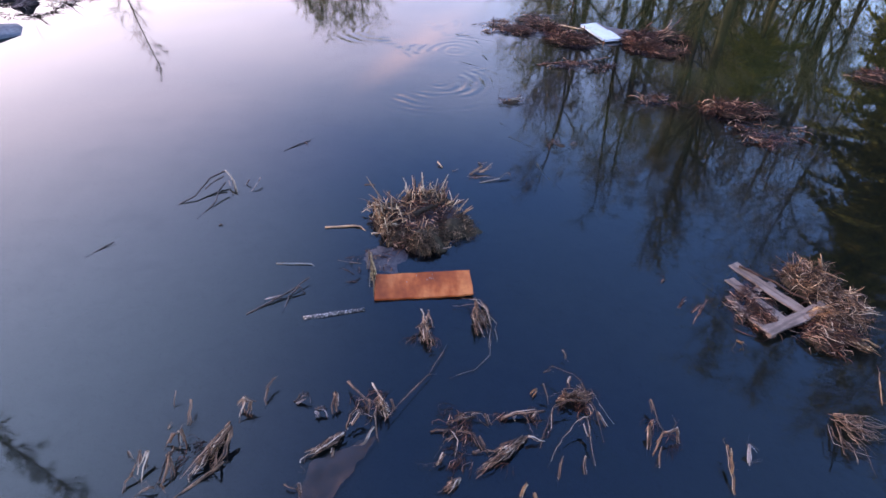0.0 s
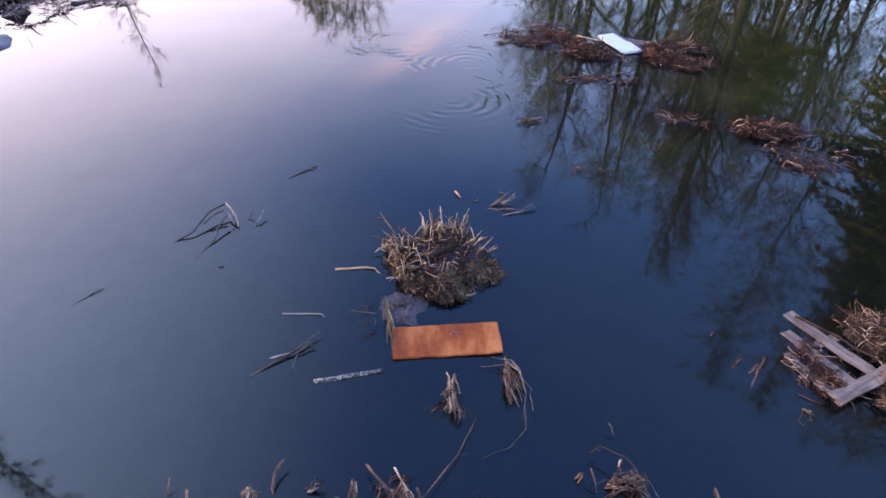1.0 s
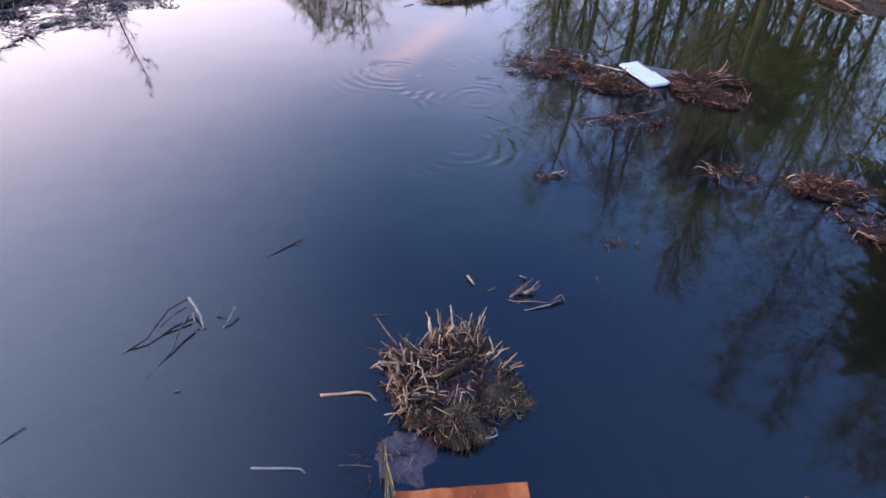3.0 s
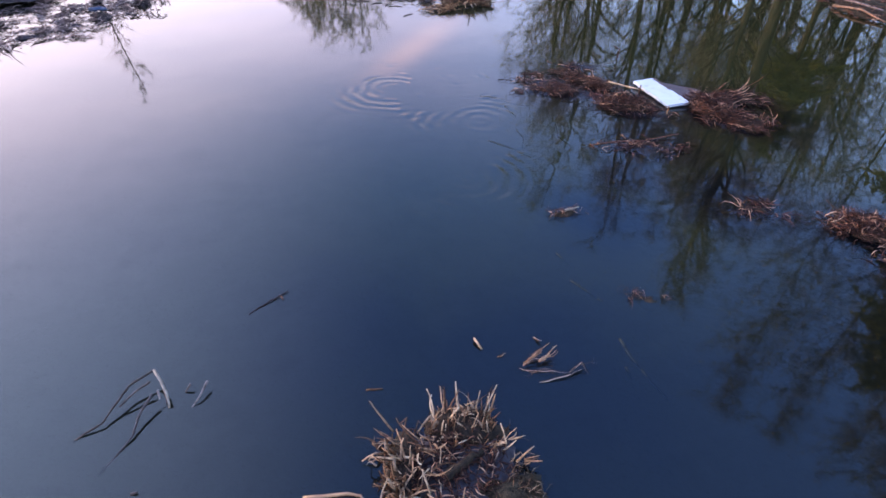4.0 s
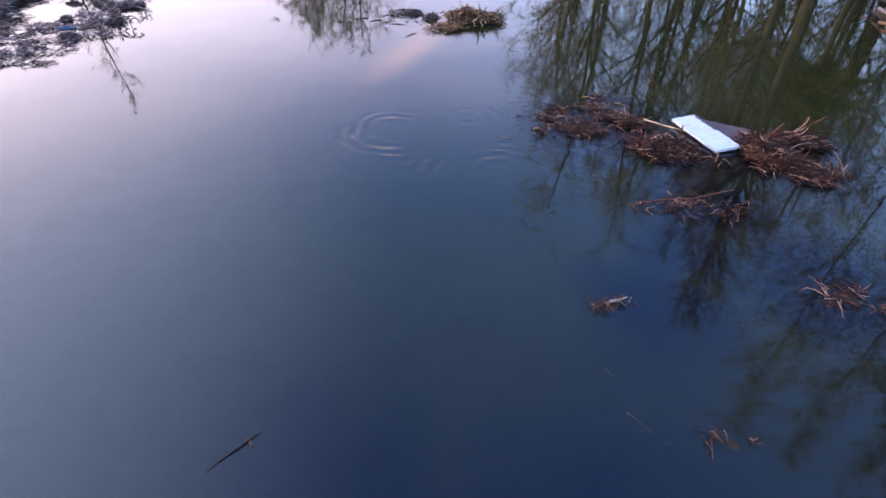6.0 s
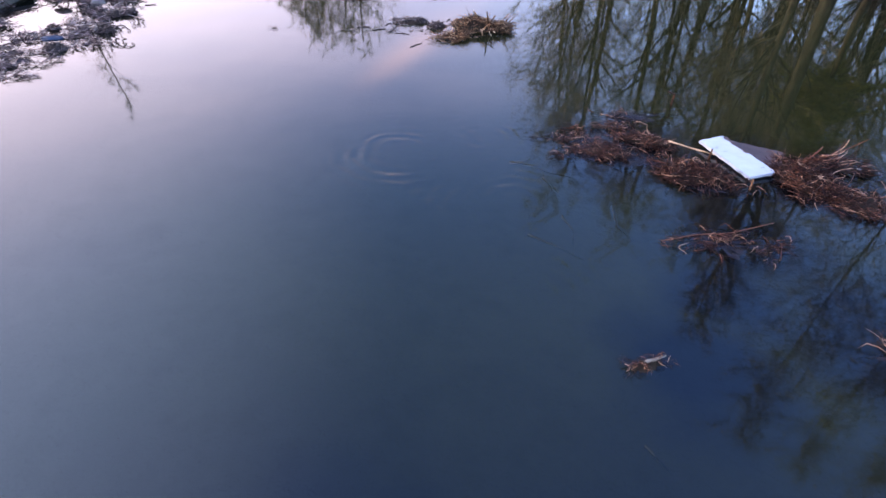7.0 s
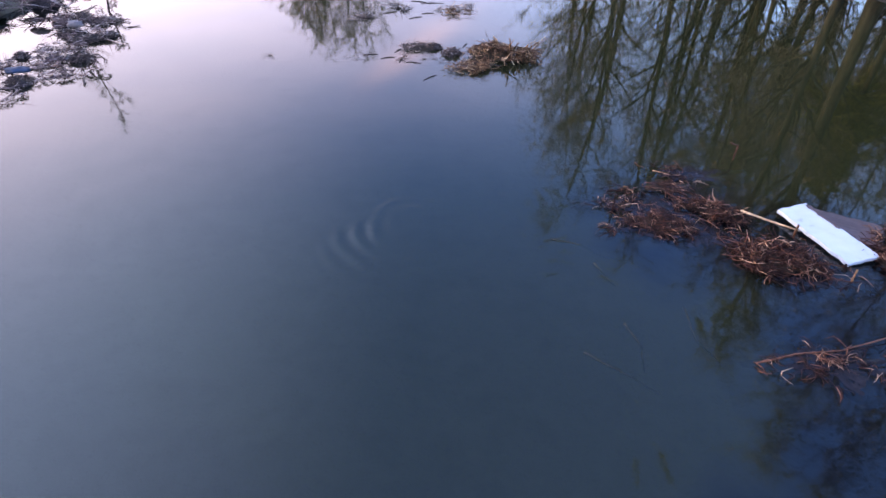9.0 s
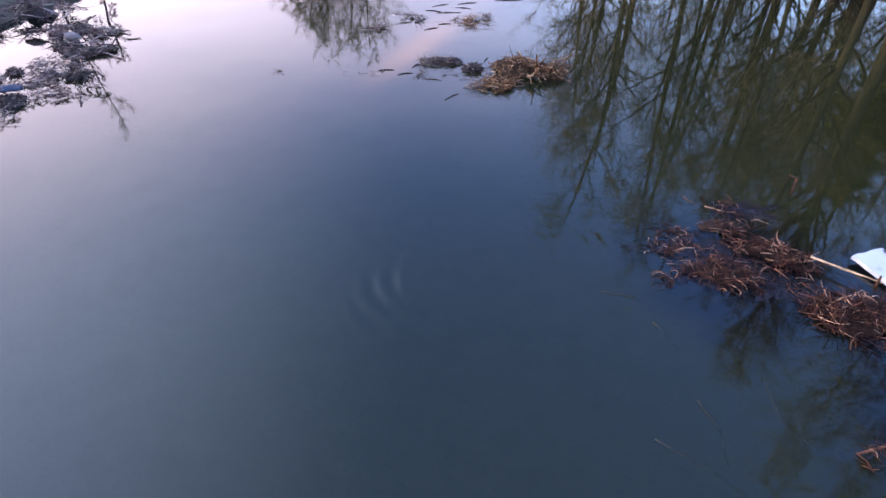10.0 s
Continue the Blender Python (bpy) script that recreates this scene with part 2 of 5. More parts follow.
    l.new(mixed(n, l, ramp(n, l, calc("SUBTRACT", nearest, 0.75), [(0.1, (0, 0, 0)), (0.75, (1, 1, 1))]), (0.0025, 0.003, 0.0034), silty), murk.inputs["Color"])
    clear.inputs["Color"].default_value = (0.42, 0.52, 0.56, 1)
    gloss.inputs["Roughness"].default_value = 0.02
    l.new(b3.outputs[0], gloss.inputs["Normal"])
    body, surface, fres = n.new("ShaderNodeMixShader"), n.new("ShaderNodeMixShader"), n.new("ShaderNodeFresnel")
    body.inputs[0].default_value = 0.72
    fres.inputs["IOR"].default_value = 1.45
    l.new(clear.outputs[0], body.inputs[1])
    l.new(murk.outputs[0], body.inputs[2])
    l.new(fres.outputs[0], surface.inputs[0])
    l.new(body.outputs[0], surface.inputs[1])
    l.new(gloss.outputs[0], surface.inputs[2])
    l.new(surface.outputs[0], n["Material Output"].inputs["Surface"])
    return m


def orange_panel_material():
    m, n, l, p = material("orange_laminate", 0.6)
    p.inputs["Specular IOR Level"].default_value = 0.2
    stain = ramp(n, l, grain(n, l, 2.3, 4, (1.6, 0.6, 1)), [(0.34, (0.14, 0.026, 0.005)), (0.5, (0.25, 0.055, 0.01)), (0.66, (0.42, 0.135, 0.038))])
    streak = ramp(n, l, grain(n, l, 12, 5, (1, 1.5, 1)), [(0.3, (0.72, 0.68, 0.66)), (0.6, (1, 1, 1))])
    l.new(mixed(n, l, 0.8, stain, streak, "MULTIPLY"), p.inputs["Base Color"])
    bumped(n, l, p, grain(n, l, 40, 4), 0.2, 0.003)
    return m


def planky(name, dark, light, rough=0.8):
    m, n, l, p = material(name, rough)
    c = ramp(n, l, grain(n, l, 30, 6, (0.12, 1, 1)), [(0.3, dark), (0.7, light)])
    blot = ramp(n, l, grain(n, l, 6, 4), [(0.35, (0.55, 0.52, 0.5)), (0.6, (1, 1, 1))])
    l.new(mixed(n, l, 0.8, c, blot, "MULTIPLY"), p.inputs["Base Color"])
    bumped(n, l, p, grain(n, l, 40, 6, (0.1, 1, 1)), 0.5, 0.004)
    return m


def foam_material():
    m, n, l, p = material("white_foam", 0.7)
    c = ramp(n, l, grain(n, l, 5, 6), [(0.28, (0.3, 0.27, 0.25)), (0.4, (0.46, 0.46, 0.46)), (1.0, (0.56, 0.565, 0.57))])
    l.new(c, p.inputs["Base Color"])
    bumped(n, l, p, grain(n, l, 90, 3), 0.3, 0.003)
    return m


def film_material(name, colour, alpha):
    m, n, l, p = material(name, 0.7)
    c = ramp(n, l, grain(n, l, 8, 5), [(0.3, tuple(v * 0.6 for v in colour)), (0.7, colour)])
    l.new(c, p.inputs["Base Color"])
    p.inputs["Alpha"].default_value = alpha
    p.inputs["Specular IOR Level"].default_value = 0.15
    bumped(n, l, p, grain(n, l, 18, 4), 0.5, 0.01)
    return m


M_BLOTCH = blotched_bark()
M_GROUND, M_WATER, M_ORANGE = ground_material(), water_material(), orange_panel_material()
M_PALLET = planky("weathered_pallet_wood", (0.07, 0.044, 0.033), (0.27, 0.18, 0.13))
M_BROWN = planky("soaked_brown_board", (0.05, 0.03, 0.028), (0.12, 0.075, 0.065), 0.5)
M_DRYGREY = planky("dry_grey_reed", (0.09, 0.08, 0.07), (0.22, 0.2, 0.175), 0.7)
M_STICK = planky("peeled_stick", (0.2, 0.095, 0.04), (0.48, 0.27, 0.125), 0.6)
M_FOAM = foam_material()
M_FILM = film_material("clear_plastic_film", (0.12, 0.072, 0.056), 0.25)
M_BLUE = film_material("blue_plastic", (0.028, 0.042, 0.075), 1.0)
M_PALE = film_material("pale_plastic", (0.22, 0.18, 0.17), 1.0)
M_SLATE = earthy("grey_concrete", (0.07, 0.07, 0.08), (0.16, 0.16, 0.17), 14, 0.8)


# ---- building helpers ----
def thing(name, label, category, x=0, y=0, z=0, group="", kind=""):
    e = new(name)
    e.empty_display_size = 0.1
    e.location = (x, y, z)
    return tagged(e, label, category, group, kind)


def part(name, data, mat, parent, label="", smooth=True, kind=""):
    if isinstance(data, bmesh.types.BMesh):
        bm, data = data, bpy.data.meshes.new(name)
        bm.normal_update()
        bm.to_mesh(data)
        bm.free()
        if smooth:
            data.polygons.foreach_set("use_smooth", [True] * len(data.polygons))
    if mat and not data.materials:
        data.materials.append(mat)
    ob = new(name, data)
    ob.parent = parent
    return tagged(ob, label, kind=kind)


def tube(bm, pts, radii, sides=6, flat=1.0):
    """A tapered tube along pts, closed at both ends; flat squeezes it into a blade."""
    pts = [Vector(p) for p in pts]
    rings = []
    for k, p in enumerate(pts):
        d = (pts[min(k + 1, len(pts) - 1)] - pts[max(k - 1, 0)]).normalized()
        u = d.cross(Vector((0.13, 0.21, 1)))
        u = (u if u.length > 0.05 else d.cross(Vector((1, 0, 0)))).normalized()
        v = d.cross(u)
        r = radii[k] if isinstance(radii, (list, tuple)) else radii
        rings.append([bm.verts.new(p + r * (math.cos(a) * u + flat * math.sin(a) * v)) for a in (2 * math.pi * s / sides for s in range(sides))])
    for a, b in zip(rings, rings[1:]):
        for s in range(sides):
            bm.faces.new((a[s], a[(s + 1) % sides], b[(s + 1) % sides], b[s]))
    bm.faces.new(rings[0][::-1])
    bm.faces.new(rings[-1])


def slab(length, width, thick, rnd, wear=0.006, nx=10, ny=4, curl=0.0):
    """A board: bevelled, with slightly uneven edges and a gentle warp."""
    bm = bmesh.new()
    top, low = {}, {}
    for i in range(nx + 1):
        for j in range(ny + 1):
            x, y = (i / nx - 0.5) * length, (j / ny - 0.5) * width
            if i in (0, nx):
                x += rnd.uniform(-wear, wear)
            if j in (0, ny):
                y += rnd.uniform(-wear, wear)
            z = curl * ((2 * x / length) ** 2 - 0.3) + 0.3 * curl * math.sin(5 * x + 3 * y)
            top[i, j], low[i, j] = bm.verts.new((x, y, z + thick / 2)), bm.verts.new((x, y, z - thick / 2))
    for i in range(nx):
        for j in range(ny):
            bm.faces.new((top[i, j], top[i + 1, j], top[i + 1, j + 1], top[i, j + 1]))
            bm.faces.new((low[i, j + 1], low[i + 1, j + 1], low[i + 1, j], low[i, j]))
    for i in range(nx):
        bm.faces.new((low[i, 0], low[i + 1, 0], top[i + 1, 0], top[i, 0]))
        bm.faces.new((top[i, ny], top[i + 1, ny], low[i + 1, ny], low[i, ny]))
    for j in range(ny):
        bm.faces.new((top[0, j], top[0, j + 1], low[0, j + 1], low[0, j]))
        bm.faces.new((low[nx, j], low[nx, j + 1], top[nx, j + 1], top[nx, j]))
    bm.normal_update()
    sharp = [e for e in bm.edges if e.calc_face_angle(0) > 0.9]
    bmesh.ops.bevel(bm, geom=sharp, offset=min(0.004, thick * 0.3), segments=2, affect="EDGES")
    return bm


# ---- ground with the pond's hollow, and the water in it ----
PX, PY, PA, PB = 0.5, 11.0, 12.0, 18.5


def shore(a):
    c, s = math.cos(a), math.sin(a)
    r = (abs(c / PA) ** 4 + abs(s / PB) ** 4) ** -0.25
    return r * (1 + 0.03 * noise.noise((3 * c, 3 * s, 1.7)) + 0.015 * noise.noise((9 * c, 9 * s, 4.1)))


def build_ground():
    bm = bmesh.new()
    steps = [0.0, 0.25, 0.5, 0.7, 0.82, 0.9, 0.94, 0.97, 0.985, 1.0, 1.012, 1.03, 1.06, 1.1, 1.2, 1.4, 1.8, 2.6, 4, 8, 20, 60, 200]
    count, rings = 192, []
    for s in steps:
        ring = []
        for k in range(count):
            a = 2 * math.pi * k / count
            r = shore(a) * s
            x, y = PX + r * math.cos(a), PY + r * math.sin(a)
            if s <= 1:
                z = -1.1 * (1 - max(0.0, (s - 0.8) / 0.2) ** 1.5) if s > 0.8 else -1.1
            else:
                z = 0.5 * min(1, (s - 1) / 0.08) + 0.4 * min(1, (s - 1) / 1.0)
            z += 0.12 * noise.noise((x * 0.6, y * 0.6, 0)) * min(1, abs(s - 1) * 20)
            ring.append(bm.verts.new((x, y, z)))
            if s == 0:
                break
        rings.append(ring)
    for k in range(count):
        bm.faces.new((rings[0][0], rings[1][k], rings[1][(k + 1) % count]))
    for a, b in zip(rings[1:], rings[2:]):
        for k in range(count):
            bm.faces.new((a[k], b[k], b[(k + 1) % count], a[(k + 1) % count]))
    g = part("ground", bm, M_GROUND, None)
    return tagged(g, "brown winter soil of the pond's bank and bed", "ground", kind="structure")


def build_water():
    bm = bmesh.new()
    count = 192
    rim = []
    for k in range(count):
        a = 2 * math.pi * k / count
        r = shore(a) * 1.01
        rim.append(bm.verts.new((PX + r * math.cos(a), PY + r * math.sin(a), 0)))
    bm.faces.new(rim)
    w = part("water", bm, M_WATER, None, smooth=False)
    return tagged(w, "calm dark blue pond water mirroring the dusk sky", "pond", kind="structure")


build_ground()
build_water()


# ---- trees on the banks ----
def limb_points(rnd, start, way, length, steps, wander, lift):
    pts, p, d = [Vector(start)], Vector(start), Vector(way).normalized()
    for _ in range(steps):
        d = (d + Vector((rnd.gauss(0, wander), rnd.gauss(0, wander), rnd.gauss(0, wander) + lift))).normalized()
        p = p + d * (length / steps)
        pts.append(p.copy())
    return pts


def side_way(rnd, d, spread):
    """A direction that leaves d by about spread radians."""
    d = d.normalized()
    u = d.cross(Vector((rnd.gauss(0, 1), rnd.gauss(0, 1), rnd.gauss(0, 1)))).normalized()
    return math.cos(spread) * d + math.sin(spread) * u


def bare_tree(seed, height, girth, label, bare_to=0.3, limbs=15, reach=0.32, lean=0.03, wander=0.035, bark=None, fine=None, rise=0.10, twig=0.6):
    rnd = random.Random(seed)
    tree = thing("bare_tree", label, "tree", group="bare trees on the bank")
    trunk = limb_points(rnd, (0, 0, -0.4), (rnd.gauss(0, lean), rnd.gauss(0, lean), 1), height, 12, wander, wander)
    radii = [girth * (1 - k / 12) ** 0.8 + 0.012 for k in range(13)]
    radii[0] *= 1.35
    bm = bmesh.new()
    tube(bm, trunk, radii, 9)
    part("trunk", bm, bark or M_BARK, tree)
    twigs = bmesh.new()
    for n in range(limbs):
        f = bare_to + (0.97 - bare_to) * (n + rnd.random() * 0.8) / limbs
        k = min(int(f * 12), 11)
        base = trunk[k].lerp(trunk[k + 1], f * 12 - k)
        r0 = radii[k] * rnd.uniform(0.35, 0.6)
        away = side_way(rnd, trunk[k + 1] - trunk[k], rnd.uniform(0.6, 1.1))
        away.z = abs(away.z)
        length = height * reach * (1.15 - 0.75 * f) * rnd.uniform(0.7, 1.25)
        pts = limb_points(rnd, base, away, length, 7, 0.12, rise)
        bm = bmesh.new()
        tube(bm, pts, [max(0.008 * twig, r0 * (1 - j / 7.5)) for j in range(8)], 6)
        for s in range(7):
            j = rnd.randint(2, 7)
            sub = limb_points(rnd, pts[j], side_way(rnd, pts[j] - pts[j - 1], rnd.uniform(0.4, 0.9)), length * rnd.uniform(0.3, 0.6), 5, 0.15, 0.06)
            r1 = max(0.007 * twig, r0 * (1 - j / 7.5) * 0.6)
            tube(bm, sub, [max(0.005 * twig, r1 * (1 - q / 5.5)) for q in range(6)], 4)
            for _ in range(12):
                q = rnd.randint(1, 5)
                tw = limb_points(rnd, sub[q], side_way(rnd, sub[q] - sub[q - 1], rnd.uniform(0.35, 1.0)), length * rnd.uniform(0.12, 0.3), 2, 0.2, 0.03)
                tube(twigs, tw, [0.010 * twig, 0.008 * twig, 0.004 * twig], 3)
        part("branch", bm, bark or M_BARK, tree)
    part("crown", twigs, fine or M_TWIG, tree, "fine bare brown twigs", kind="stuff")
    return tree


def bough_mesh(seed):
    """One drooping spruce bough, a metre long, with flat sprays of needles."""
    rnd = random.Random(seed)
    bm = bmesh.new()
    spine = [Vector((x, 0.05 * math.sin(3 * x), -0.35 * x * x + 0.1 * x)) for x in (k / 8 for k in range(9))]
    tube(bm, spine, [0.018 * (1 - k / 9) + 0.003 for k in range(9)], 4)
    for k in range(1, 9):
        for side in (-1, 1):
            for _ in range(6):
                reach = (0.36 * (1 - k / 11)) * rnd.uniform(0.6, 1.2)
                p = spine[k].lerp(spine[k - 1], rnd.random())
                d = Vector((rnd.uniform(0.3, 0.9), side, rnd.uniform(-0.5, 0.1))).normalized()
                q = p + d * reach
                w = Vector((-d.y, d.x, rnd.uniform(-0.4, 0.4))).normalized() * rnd.uniform(0.008, 0.018)
                mid = p.lerp(q, 0.5) + Vector((0, 0, -0.02))
                vs = [bm.verts.new(v) for v in (p, mid + w, q, mid - w)]
                bm.faces.new(vs)
                vs = [bm.verts.new(v) for v in (p, mid + Vector((0, 0, 0.012)), q + Vector((0, 0, -0.05)), mid - Vector((0, 0, 0.014)))]
                bm.faces.new(vs)
    me = bpy.data.meshes.new("bough")
    bm.normal_update()
    bm.to_mesh(me)
    bm.free()
    me.materials.append(M_NEEDLE)
    return me


BOUGHS = [bough_mesh(40 + k) for k in range(5)]


def spruce(seed, height, width, label, low=0.12):
    rnd = random.Random(seed)
    tree = thing("spruce_tree", label, "tree", group="evergreens on the bank")
    bm = bmesh.new()
    tube(bm, [(0.06 * math.sin(k), 0.06 * math.cos(2 * k), -0.4 + height * k / 10) for k in range(11)], [0.2 * (1 - k / 10.5) + 0.01 for k in range(11)], 8)
    part("trunk", bm, M_BARK, tree)
    turn = 0.0
    for k in range(98):
        f = low + (0.98 - low) * k / 98
        turn += 2.4 + rnd.uniform(-0.4, 0.4)
        size = width * min(1.0, 1.1 - f) ** 0.75 * rnd.uniform(0.65, 1.2) + 0.25
        ob = part("bough", BOUGHS[k % 5], None, tree)
        ob.matrix_basis = Matrix.Translation((0, 0, f * height)) @ Euler((rnd.uniform(-0.3, 0.3), rnd.uniform(-0.35, 0.1), turn)).to_matrix().to_4x4() @ Matrix.Diagonal((size, size * 1.25, size, 1))
    return tree


BARE = "bare winter tree with mossy trunk on the bank"
kinds = [
    bare_tree(11, 13.0, 0.17, BARE, 0.35, 17),
    bare_tree(12, 14.0, 0.12, BARE, 0.3, 18, 0.26),
    bare_tree(13, 11.0, 0.095, BARE, 0.2, 18, 0.3),
    bare_tree(14, 16.0, 0.24, BARE, 0.35, 18, 0.34),
    bare_tree(15, 12.0, 0.085, BARE, 0.15, 20, 0.24, 0.06),
]
PLANTED = [
    (0, 15.8, 34.0, 1.0), (1, 13.2, 33.2, 1.0), (2, 5.2, 38.5, 0.85), (2, 7.6, 36.8, 0.95), (4, 6.4, 41.0, 0.9), (1, 9.8, 36.0, 0.95),
    (4, 11.6, 38.5, 1.0), (1, 18.4, 36.5, 1.0), (1, 20.6, 33.0, 1.0), (8, 12.7, 26.8, 1.2), (7, 12.0, 27.6, 1.1), (2, 17.2, 31.0, 1.0), (4, 22.6, 29.5, 1.0),
    (9, 20.4, 27.0, 1.0), (9, 23.4, 25.0, 1.03), (9, 26.5, 27.5, 1.1), (9, 26.0, 21.0, 0.95), (9, 29.0, 24.0, 1.05), (2, 24.4, 34.0, 1.1),
    (4, 8.8, 43.0, 1.1), (1, 15.0, 42.0, 1.1), (2, 12.6, 45.0, 1.0), (0, 20.0, 42.0, 1.1),
    (3, -17.5, 90.0, 0.8), (1, -14.5, 84.0, 0.95), (4, -12.6, 86.0, 0.95), (1, -21.0, 85.0, 0.75), (2, -13.4, 82.0, 1.1), (4, -18.5, 83.0, 0.85),
    (7, -15.5, 86.0, 1.1), (7, -13.8, 88.0, 1.1), (7, -17.2, 84.0, 0.95), (7, -19.4, 87.0, 0.85), (7, -22.5, 90.0, 0.8), (7, -14.6, 90.0, 1.15), (7, -16.4, 82.0, 1.0),
    (6, -14.2, 80.0, 1.5), (6, -18.0, 81.0, 1.3), (6, -20.6, 82.0, 1.2), (6, -15.8, 83.0, 1.5), (6, -13.2, 84.0, 1.45), (6, -16.8, 79.0, 1.35), (6, -19.4, 84.0, 1.3), (5, -14.9, 82.0, 1.75), (5, -17.4, 86.0, 1.6), (5, -12.4, 83.0, 1.6), (5, -22.0, 86.0, 1.2),
]
tree_rnd = random.Random(5)
DENSE = "dense-crowned bare tree on the bank"
THICKET = "dense young bare trees in the bank's undergrowth"
kinds += [bare_tree(16, 7.5, 0.06, THICKET, 0.06, 26, 0.34, 0.08), bare_tree(17, 9.0, 0.08, THICKET, 0.1, 26, 0.3, 0.06), bare_tree(18, 12.5, 0.13, DENSE, 0.12, 36, 0.24, 0.03), bare_tree(19, 14.0, 0.2, "tall bare tree with dense upright boughs", 0.4, 40, 0.26, 0.02, 0.02, rise=0.22), bare_tree(20, 28.0, 0.05, "tall bare tree with a high feathery crown", 0.3, 70, 0.16, 0.02, 0.02, rise=0.1, twig=0.75)]
PLANTED += [(5, 19.2, 34.0, 1.2), (2, 21.0, 36.0, 1.15), (5, 22.2, 33.0, 1.2), (5, 14.2, 36.4, 1.1), (6, 13.4, 38.6, 1.15), (6, 15.4, 38.0, 1.2), (2, 14.6, 40.0, 1.15), (5, 16.8, 34.4, 1.0)]
for k in range(9):
    x = 4.0 + 2.3 * k + tree_rnd.uniform(-0.6, 0.6)
    PLANTED.append((5 + k % 2, x, 36.5 - max(0.0, x - 9) * 0.42 + tree_rnd.uniform(-0.8, 2.5), tree_rnd.uniform(0.8, 1.15)))
for k in range(6):
    x = 6.5 + 3.3 * k + tree_rnd.uniform(-0.7, 0.7)
    PLANTED.append((tree_rnd.choice((0, 1, 2, 4)), x, 43.0 - max(0.0, x - 9) * 0.42 + tree_rnd.uniform(-3, 4), tree_rnd.uniform(0.85, 1.15)))
used = set()
for kind, x, y, s in PLANTED:
    if x > 0 and y >= 29:
        # The tall wood stands well back from the water.
        x, s = max(x, 6.6), s * (0.8 if x < 8 else 1.0)
        x, y, s = -0.5 + 1.4 * (x + 0.5), 4.5 + 1.4 * (y - 4.5), 1.43 * s
    m = Matrix.Translation((x, y, 0.5)) @ Matrix.Rotation(tree_rnd.uniform(0, 6.28), 4, "Z") @ Matrix.Diagonal((s, s, s, 1))
    if kind in used:
        copy_thing(kinds[kind], m)
    else:
        kinds[kind].matrix_basis = m
        used.add(kind)

leaner = bare_tree(21, 9.3, 0.05, "thin leaning bare sapling on the far bank", 0.25, 26, 0.15, 0.0, 0.02, M_DARKBARK, M_GREYED_FINE, 0.1, 0.4)
leaner.matrix_basis = Matrix.Translation((-19.3, 35.0, 0.4)) @ Matrix.Rotation(radians(8), 4, "Y") @ Matrix.Diagonal((1.02, 1.02, 1.02, 1))

poplar = bare_tree(24, 27.5, 0.04, "tall narrow poplar leaning over the bank", 0.35, 110, 0.035, 0.0, 0.004, M_BARK, M_TWIG, 0.1, 0.55)
poplar.matrix_basis = Matrix.Translation((-18.0, 10.1, 0.3)) @ Vector((0.127, 0.164, 1)).to_track_quat("Z", "Y").to_matrix().to_4x4()

pine = spruce(32, 10.2, 2.9, "dark green pine with a bare lower trunk", 0.48)
pine.matrix_basis = Matrix.Translation((17.0, 31.2, 0.5))
evergreen = spruce(31, 9.5, 2.6, "dark green spruce on the bank")
evergreen.matrix_basis = Matrix.Translation((17.5, 19.4, 0.5)) @ Matrix.Diagonal((1.2, 1.2, 1.25, 1))
copy_thing(evergreen, Matrix.Translation((16.6, 17.8, 0.5)) @ Matrix.Diagonal((1.15, 1.15, 1.15, 1)))
copy_thing(evergreen, Matrix.Translation((19.8, 20.6, 0.5)) @ Matrix.Rotation(2, 4, "Z") @ Matrix.Diagonal((1.2, 1.2, 1.2, 1)))


# ---- dead reeds: stems built once, laid out many times ----
def stem_mesh(seed, length, radius, kind, mat, curl=1.0):
    rnd = random.Random(seed)
    bm = bmesh.new()
    n = 6
    if kind == "broken":
        at, bend = rnd.uniform(0.35, 0.65), rnd.uniform(1.2, 2.3)
        pts = [Vector((0, 0, 0)), Vector((0.01, 0, length * at * 0.5)), Vector((0, 0.008, length * at))]
        d = Vector((math.sin(bend), 0, math.cos(bend)))
        pts += [pts[-1] + d * 0.015, pts[-1] + d * length * (1 - at) * 0.6, pts[-1] + d * length * (1 - at) + Vector((0, 0.02, 0))]
    else:
        curve = {"straight": 0.12, "curved": 0.9, "blade": 1.5}[kind] * rnd.uniform(0.5, 1.3) * curl
        pts, p = [Vector((0, 0, 0))], Vector((0, 0, 0))
        for k in range(n - 1):
            ang = curve * (k / (n - 1)) ** 1.5
            p = p + Vector((math.sin(ang), rnd.gauss(0, 0.05), math.cos(ang))) * length / (n - 1)
            pts.append(p)
    radii = [radius * (1 - 0.55 * k / (len(pts) - 1)) * rnd.uniform(0.85, 1.15) for k in range(len(pts))]
    if kind == "blade":
        tube(bm, pts, [r * f for r, f in zip(radii, (0.7, 1.3, 1.5, 1.3, 0.9, 0.2))], 4, 0.22)
    else:
        tube(bm, pts, radii, 5)
    me = bpy.data.meshes.new("reed_stem")
    bm.normal_update()
    bm.to_mesh(me)
    bm.free()
    me.polygons.foreach_set("use_smooth", [True] * len(me.polygons))
    me.materials.append(mat)
    return me


def stem_set(mat, seed, size=1.0, thick=1.0, curl=1.0):
    return {kind: [stem_mesh(seed + 7 * k + j, size * (0.24 + 0.07 * j), thick * (0.0055 + 0.0012 * (j % 3)), kind, mat, curl) for j in range(4)]
            for k, kind in enumerate(("straight", "curved", "broken", "blade"))}


